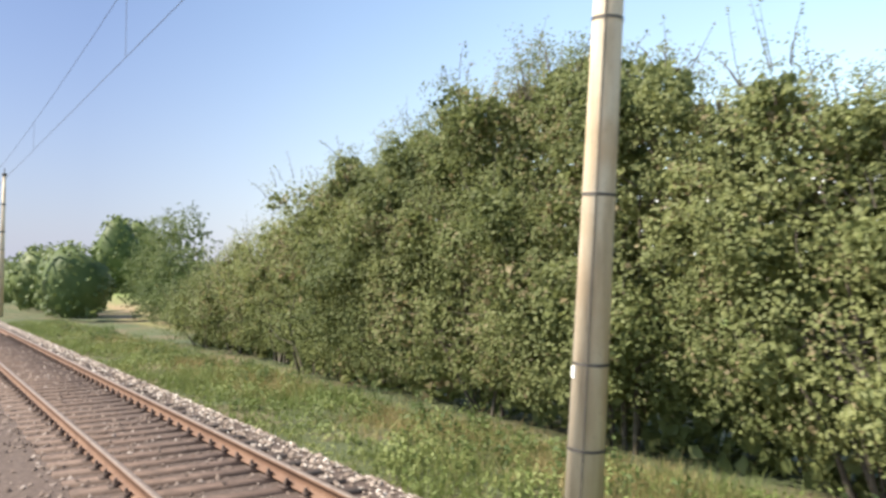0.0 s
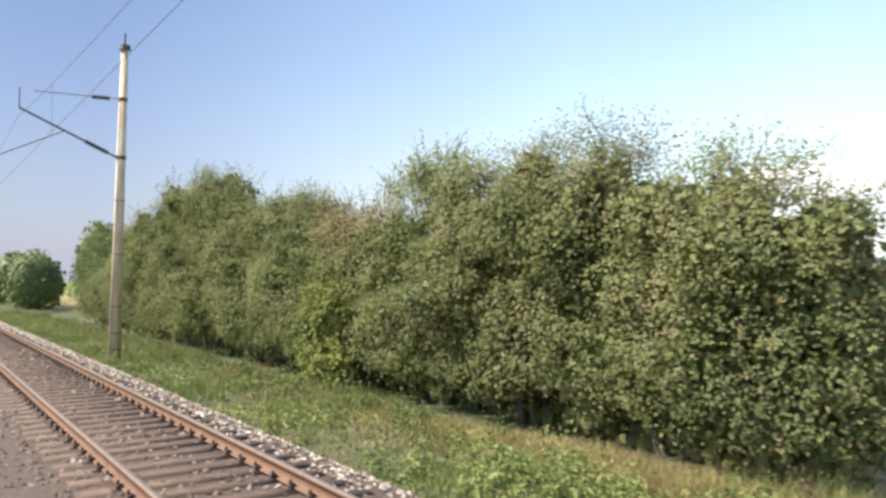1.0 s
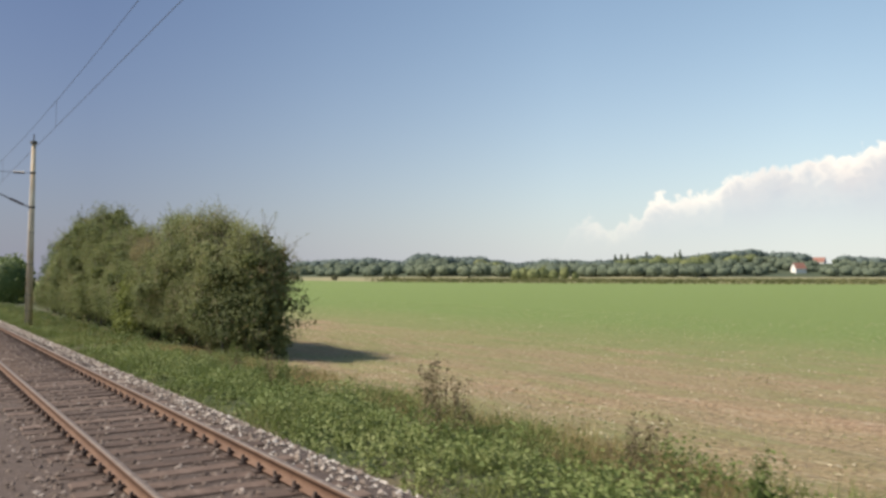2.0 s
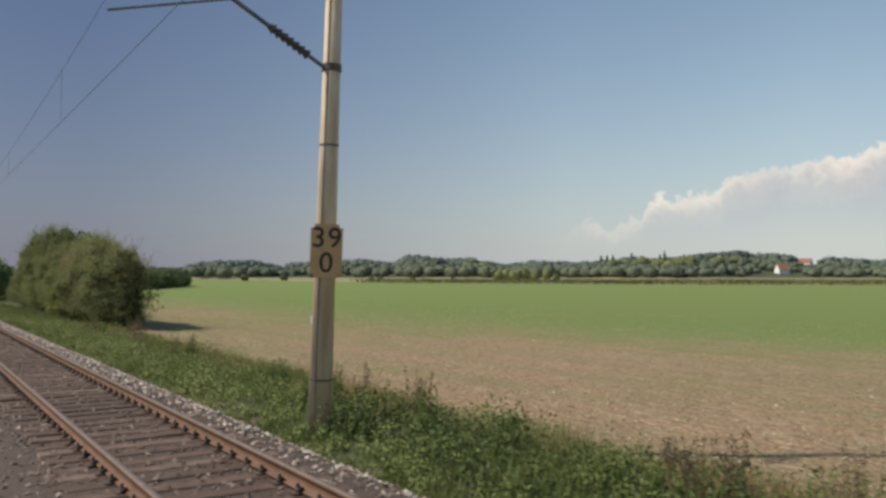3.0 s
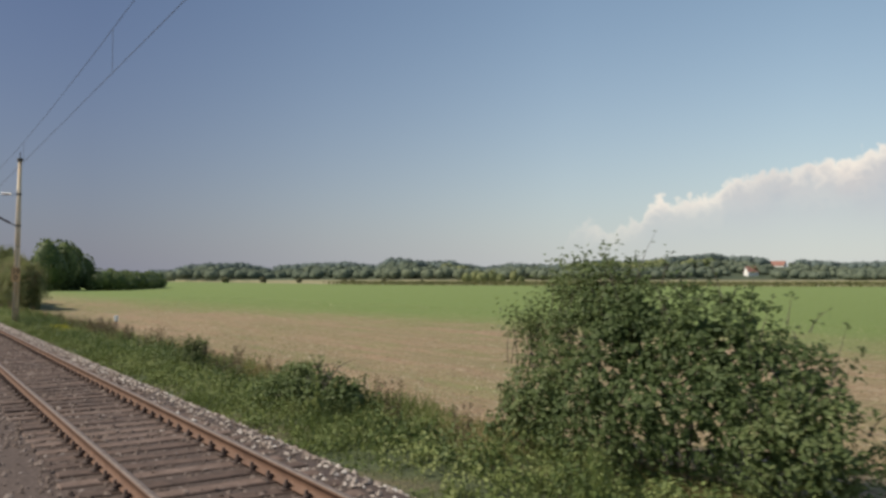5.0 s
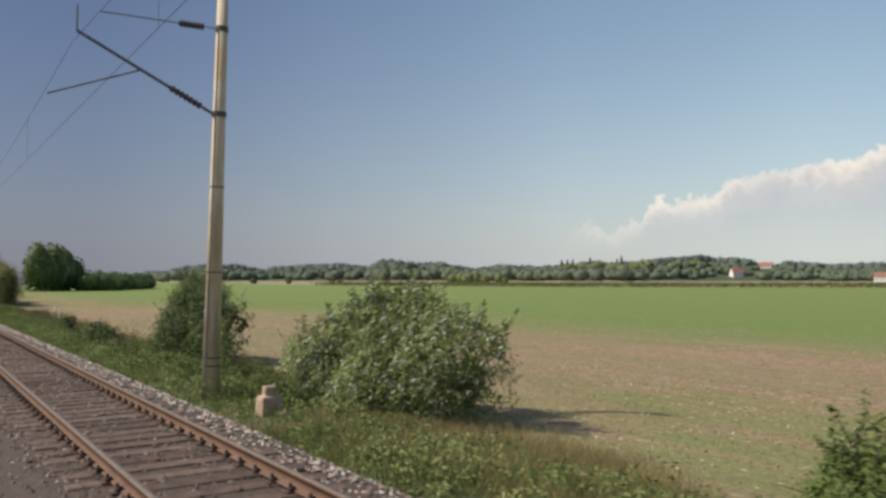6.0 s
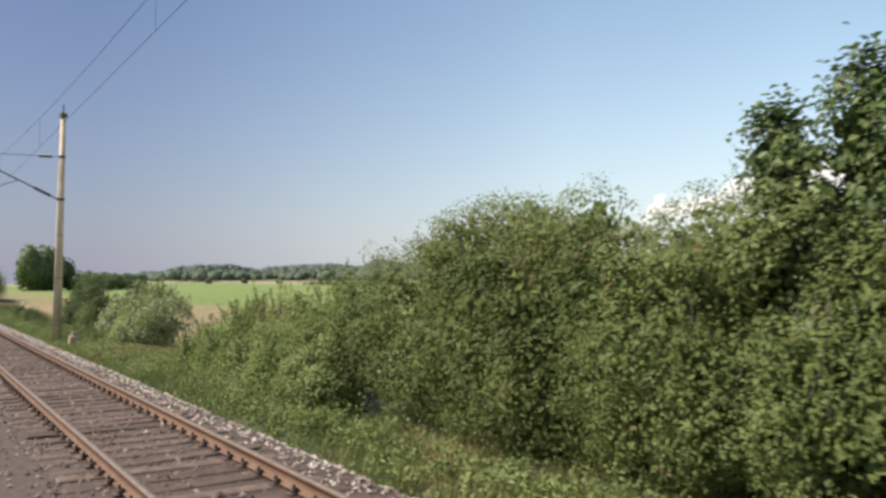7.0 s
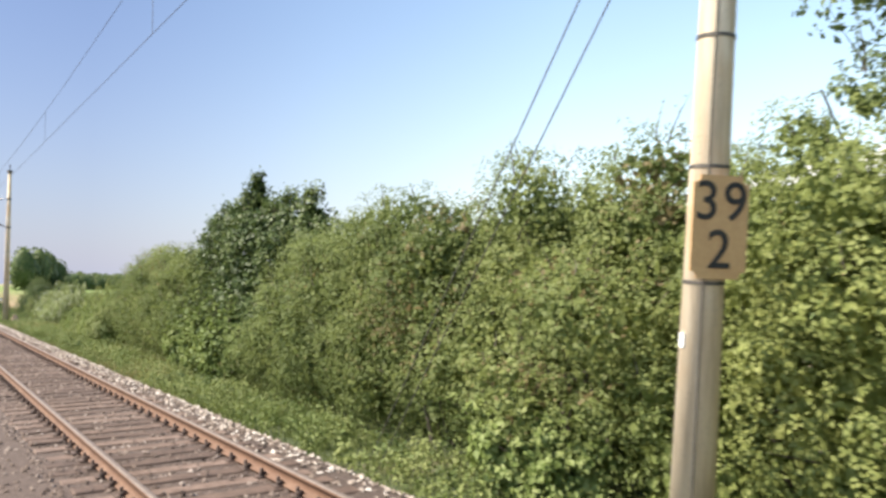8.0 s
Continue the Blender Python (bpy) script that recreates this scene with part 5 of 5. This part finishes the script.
def dry_grass():
    """Straw-coloured grass towards the field and at the hedge's foot."""
    rng = np.random.default_rng(83)
    n = 40000
    x = rng.uniform(-50, 150, n)
    rim = np.interp(x, [-60, 13, 17, 22, 120, 126, 150], [7.7, 7.9, 9.2, 9.0, 8.3, 7.6, 6.0])
    y = rim + rng.normal(size=n) * 0.7
    x[:6000], y[:6000] = 118.5 + rng.normal(size=6000) * 3.5, 7.4 + rng.normal(size=6000) * 0.9
    x[7200:9600], y[7200:9600] = 13.2 + rng.normal(size=2400) * 2.0, 8.3 + rng.normal(size=2400) * 0.35
    keep = (np.arange(n) // 2400 == 3) | (patch_noise(x, y, 0.45, 1.0) + rng.normal(size=n) * 0.12 > np.where(x < 16, 0.38, np.where((x < 55) | ((x > 62) & (x < 76)), 0.22, 0.42)))
    x, y = x[keep], y[keep]
    per = 5
    tall = rng.uniform(0.10, 0.34, len(x) * per)
    bx = np.repeat(x, per) + rng.normal(size=len(tall)) * 0.08
    by = np.repeat(y, per) + rng.normal(size=len(tall)) * 0.08
    b = np.stack([bx, by, ground_z(bx, by) - 0.02], axis=1)
    a = rng.random(len(tall)) * 2 * np.pi
    side = np.stack([np.cos(a), np.sin(a), np.zeros(len(a))], axis=1) * 0.007
    lean = rng.normal(size=(len(tall), 3)) * 0.55
    lean[:, 2] = 1.0
    v = np.stack([b - side, b + side, b + lean * tall[:, None]], axis=1).reshape(-1, 3)
    tagged(mesh_object("dry_grass", v, np.arange(len(v)).reshape(-1, 3), M_STRAWGRASS), "dry golden grass at the verge's edge", "grass", kind="stuff")


dry_grass()


def tall_weed(seed, tall, brown):
    """A many-stalked tall weed: thin stalks, leaves and seed heads; built at the origin."""
    rng = np.random.default_rng(seed)
    root = tagged(new("tall_weed"), "tall brown seeding dock weed" if brown else "tall bushy green weed", "weed", "tall weeds of the verge")
    paths, pos, seeds = [], [], []
    for i in range(9):
        a, r = rng.random() * 6.28, rng.random() * 0.22
        b = np.array([math.cos(a) * r, math.sin(a) * r, -0.03])
        h = tall * rng.uniform(0.6, 1.1)
        t = b + np.array([rng.normal() * 0.12 * tall, rng.normal() * 0.12 * tall, h])
        paths.append([(b, 0.006), ((b + t) / 2 + rng.normal(size=3) * 0.02, 0.005), (t, 0.002)])
        m = 26
        s = rng.random(m)
        pos.append(b + np.outer(s * 0.75, t - b) + rng.normal(size=(m, 3)) * 0.06)
        s = 0.6 + 0.4 * rng.random(20)
        seeds.append(b + np.outer(s, t - b) + rng.normal(size=(20, 3)) * 0.022)
    v, f = tubes(paths, 3)
    tagged(mesh_object("stalk", v, f, M_DRY if brown else M_HERB, root), kind="stuff")
    p = np.concatenate(pos)
    v, f = leaf_mesh(p, rng.normal(size=p.shape) + np.array([0, 0, 0.5]), rng.uniform(0.03, 0.07, len(p)) if brown else rng.uniform(0.05, 0.12, len(p)), rng, 0.4)
    mesh_object("foliage", v, f, M_DRYTOP if brown else M_HERB, root)
    p = np.concatenate(seeds)
    v, f = leaf_mesh(p, rng.normal(size=p.shape), rng.uniform(0.02, 0.045, len(p)), rng, 0.8)
    tagged(mesh_object("seed_head", v, f, M_DRY if brown else M_HERB, root), kind="stuff")
    return root


weeds = [tall_weed(90, 0.8, True), tall_weed(91, 0.75, False), tall_weed(92, 0.95, True), tall_weed(93, 0.9, False)]
weed_rng = np.random.default_rng(94)
placed = []
for cx, cy, spread_x, spread_y, count in ((60.0, 8.4, 2.2, 0.8, 24), (66, 7.9, 3.0, 0.8, 10), (71, 7.6, 5, 0.8, 9), (110.9, 7.3, 0.9, 0.5, 9), (37, 7.6, 5, 0.9, 4), (48, 7.6, 6, 1.0, 12),
                                          (82, 7.4, 4, 0.6, 8), (106, 8.0, 1.6, 0.7, 8), (88, 7.4, 3, 0.7, 8), (22, 7.8, 4, 0.7, 8), (97, 7.0, 3, 0.7, 6)):
    for i in range(count):
        placed.append((cx + weed_rng.normal() * spread_x * 0.7, cy + weed_rng.normal() * spread_y * 0.7, weed_rng.uniform(0.55, 1.05), weed_rng.random() * 360, int(weed_rng.integers(4)) if not 58 < cx < 72 else 2 * int(weed_rng.integers(2))))
placed += [(31.5, 7.6, 1.3, 40, 2), (31.8, 7.75, 1.15, 170, 0), (31.2, 7.5, 1.2, 280, 2)]
for i, (x, y, s, turn, k) in enumerate(placed):
    m = pose(x, y, float(ground_z(x, y)), 0, 0, turn)
    if i < 4:
        weeds[i].matrix_basis = m
    else:
        copy_thing(weeds[k], m).scale = (s, s, s * 1.15)


def yellow_flowers():
    rng = np.random.default_rng(95)
    n = 620
    x = 64.3 + rng.normal(size=n) * 0.75
    y = 6.4 + rng.normal(size=n) * 0.3
    z = ground_z(x, y) + 0.42 + rng.normal(size=n) * 0.07
    v, f = leaf_mesh(np.stack([x, y, z], axis=1), np.stack([rng.normal(size=n) * 0.4, rng.normal(size=n) * 0.4 - 0.3, np.ones(n)], axis=1), rng.uniform(0.025, 0.05, n), rng, 0.9)
    tagged(mesh_object("yellow_flowers", v, f, M_YELLOW), "patch of small yellow flower heads in the weeds", "flowers", kind="stuff")
    m = 9000
    k = rng.integers(n, size=m)
    p = np.stack([x[k] + rng.normal(size=m) * 0.09, y[k] + rng.normal(size=m) * 0.12, ground_z(x[k], y[k]) + rng.random(m) * 0.40], axis=1)
    v, f = leaf_mesh(p, rng.normal(size=(m, 3)) * 0.6 + np.array([0, 0, 0.8]), rng.uniform(0.05, 0.1, m), rng, 0.4)
    tagged(mesh_object("flower_foliage", v, f, M_HERB), "leafy green growth below yellow flowers", "weeds", kind="stuff")


yellow_flowers()


def seedlings():
    """Seedlings and straw bits on the near ploughland."""
    rng = np.random.default_rng(96)
    n = 95000
    x = rng.uniform(-10, 150, n)
    y = 8.9 + rng.random(n) ** 2.0 * 45
    x = x - (y - 10) * rng.random(n) * 2.2
    keep = (y > np.interp(x, [0, 14, 18, 120, 124, 160], [16, 16, 9.4, 8.6, 11, 13])) & (rng.random(n) < 0.25 + 0.75 * patch_noise(x * 0.3, y, 0.35))
    x, y = x[keep], y[keep]
    m = len(x)
    p = np.stack([x, y, ground_z(x, y) + 0.02], axis=1)
    cut = int(m * 0.45)
    v, f = leaf_mesh(p[:cut], rng.normal(size=(cut, 3)) * 0.7 + np.array([0, 0, 0.6]), rng.uniform(0.03, 0.07, cut), rng, 0.5)
    tagged(mesh_object("seedlings", v, f, M_GRASS), "scattered green seedlings on bare soil", "seedlings", kind="stuff")
    v, f = leaf_mesh(p[cut:], rng.normal(size=(m - cut, 3)) * 0.25 + np.array([0, 0, 1.0]), rng.uniform(0.05, 0.15, m - cut), rng, 0.24, 0.0)
    tagged(mesh_object("straw", v, f, M_STRAW), "bleached straw bits on the soil", "straw", kind="stuff")


M_STRAW = leaf_material("straw", (0.42, 0.32, 0.20), (0.60, 0.50, 0.34), (0.78, 0.71, 0.56), rough=0.8, glow=0.1)
seedlings()


# ---- track ----
def ballast_stones():
    rng = np.random.default_rng(97)
    n = 38000
    x = rng.uniform(-50, 172, n)
    y = 3.58 + rng.random(n) ** 0.9 * 1.42
    z = np.interp(y, [-4.1, 4.35, 4.85, 5.0], [-0.20, -0.20, -0.52, -0.555])
    on_sleeper = (np.abs((x / 0.5 + 0.5) % 1.0 - 0.5) < 0.24) & (y > 1.4) & (y < 4.05)
    keep = ~on_sleeper | (rng.random(len(x)) < 0.03)
    x, y, z = x[keep], y[keep], z[keep]
    n = len(x)
    r = rng.uniform(0.02, 0.046, n)
    base = np.array([[1, 0, 0], [-1, 0, 0], [0, 1, 0], [0, -1, 0], [0, 0, 1], [0, 0, -1]], dtype=float)
    q = base[None] * rng.uniform(0.6, 1.25, (n, 6, 1)) + rng.normal(size=(n, 6, 3)) * 0.28
    a = rng.random(n) * 6.28
    c, s = np.cos(a)[:, None], np.sin(a)[:, None]
    qx, qy = q[:, :, 0] * c - q[:, :, 1] * s, q[:, :, 0] * s + q[:, :, 1] * c
    v = np.stack([qx, qy, q[:, :, 2] * 0.8], axis=2) * r[:, None, None] + np.stack([x, y, z + r * 0.35], axis=1)[:, None]
    tri = np.array([[0, 2, 4], [2, 1, 4], [1, 3, 4], [3, 0, 4]])   # the buried half is left out
    f = (np.arange(n) * 6)[:, None, None] + tri[None]
    tagged(mesh_object("ballast_stones", v.reshape(-1, 3), f.reshape(-1, 3), M_BALLAST_STONE), "loose grey and rusty ballast stones beside the rails", "ballast", kind="stuff")


def track_stones():
    """Brake-dusted stones lying between and over the sleepers."""
    rng = np.random.default_rng(99)
    n = 34000
    x = rng.uniform(-30, 172, n)
    y = np.where(rng.random(n) < 0.8, 1.3 + rng.random(n) * 2.2, 0.3 + rng.random(n) * 1.2)
    over = (np.abs((x / 0.5 + 0.5) % 1.0 - 0.5) < 0.25) & (y > 1.45) & (y < 4.0)
    keep = (~over | (rng.random(n) < 0.10 + 0.25 * patch_noise(x, y, 1.3) ** 3)) & (np.abs(y - 2.0) > 0.1) & (np.abs(y - 3.5) > 0.1)
    x, y, over = x[keep], y[keep], over[keep]
    n = len(x)
    z = np.where(over, -0.175, -0.20)
    r = rng.uniform(0.02, 0.045, n)
    base = np.array([[1, 0, 0], [-1, 0, 0], [0, 1, 0], [0, -1, 0], [0, 0, 1]], dtype=float)
    q = base[None] * rng.uniform(0.6, 1.25, (n, 5, 1)) + rng.normal(size=(n, 5, 3)) * 0.25
    v = q * np.array([1.0, 1.0, 0.85]) * r[:, None, None] + np.stack([x, y, z + r * 0.2], axis=1)[:, None]
    tri = np.array([[0, 2, 4], [2, 1, 4], [1, 3, 4], [3, 0, 4]])
    f = (np.arange(n) * 5)[:, None, None] + tri[None]
    tagged(mesh_object("track_stones", v.reshape(-1, 3), f.reshape(-1, 3), M_TRACK_STONE), "rust-brown dusted stones between the sleepers", "ballast", kind="stuff")


ballast_stones()
track_stones()


def railway_track():
    root = tagged(new("railway_track"), "old railway track with rusty rails on dark wooden sleepers", "railway track")
    root.location = (0, TRACK_Y, -0.2)
    prof = [(-0.075, -0.172), (0.075, -0.172), (0.075, -0.160), (0.012, -0.140), (0.010, -0.050), (0.035, -0.040), (0.036, -0.010),
            (0.026, 0.0), (-0.026, 0.0), (-0.036, -0.010), (-0.035, -0.040), (-0.010, -0.050), (-0.012, -0.140), (-0.075, -0.160)]
    for ry in RAIL_YS:
        rail = extrude_profile("rail", [(ry - TRACK_Y + a, b + 0.2) for a, b in prof], -420, 420, [M_RUST, M_STEEL], [1 if i in (6, 7, 8) else 0 for i in range(len(prof))], root)
    # fastenings: rib plate, clips and bolt heads at every sleeper
    rng = np.random.default_rng(98)
    cube = np.array([[sx, sy, sz] for sx in (-1, 1) for sy in (-1, 1) for sz in (-1, 1)], dtype=float) * 0.5
    quad = np.array([[0, 1, 3, 2], [4, 6, 7, 5], [0, 4, 5, 1], [2, 3, 7, 6], [0, 2, 6, 4], [1, 5, 7, 3]])
    vs, fs = [], []
    for k in range(-70, 345):
        x = k * 0.5
        for ry in RAIL_YS:
            for sy in (-1, 1):
                for dim, at in (((0.15, 0.10, 0.02), (x, ry + sy * 0.12, -0.172)), ((0.06, 0.07, 0.05), (x, ry + sy * 0.085, -0.145)), ((0.032, 0.032, 0.06), (x, ry + sy * 0.10, -0.11))):
                    fs.append(quad + 8 * len(vs))
                    vs.append(cube * np.array(dim) + np.array(at) + np.array([rng.normal() * 0.008, -TRACK_Y, 0.2]))
    tagged(mesh_object("rail_fastening", np.concatenate(vs), np.concatenate(fs), M_CLIP, root, "dark rusty rail clips and bolts"), kind="stuff")
    bm = box_bm(0.25, 2.55, 0.15, bevel=0.015)
    me = bpy.data.meshes.new("sleeper")
    bm.to_mesh(me)
    bm.free()
    me.materials.append(M_SLEEPER)
    first = 45
    for k in range(first, first + 300):
        ob = new("sleeper", me)
        ob.parent = root
        ob.matrix_local = pose(k * 0.5 + rng.normal() * 0.012, rng.normal() * 0.03, -0.055 + rng.normal() * 0.004, rng.normal() * 0.4, 0, rng.normal() * 0.7)
    # those further back along the line
    vs, fs = [], []
    for k in range(-460, first):
        fs.append(quad + 8 * len(vs))
        vs.append(cube * np.array([0.25, 2.55, 0.15]) + np.array([k * 0.5 + rng.normal() * 0.012, rng.normal() * 0.03, -0.055 + rng.normal() * 0.004]))
    tagged(mesh_object("sleeper_run", np.concatenate(vs), np.concatenate(fs), M_SLEEPER, root), kind="stuff")


railway_track()
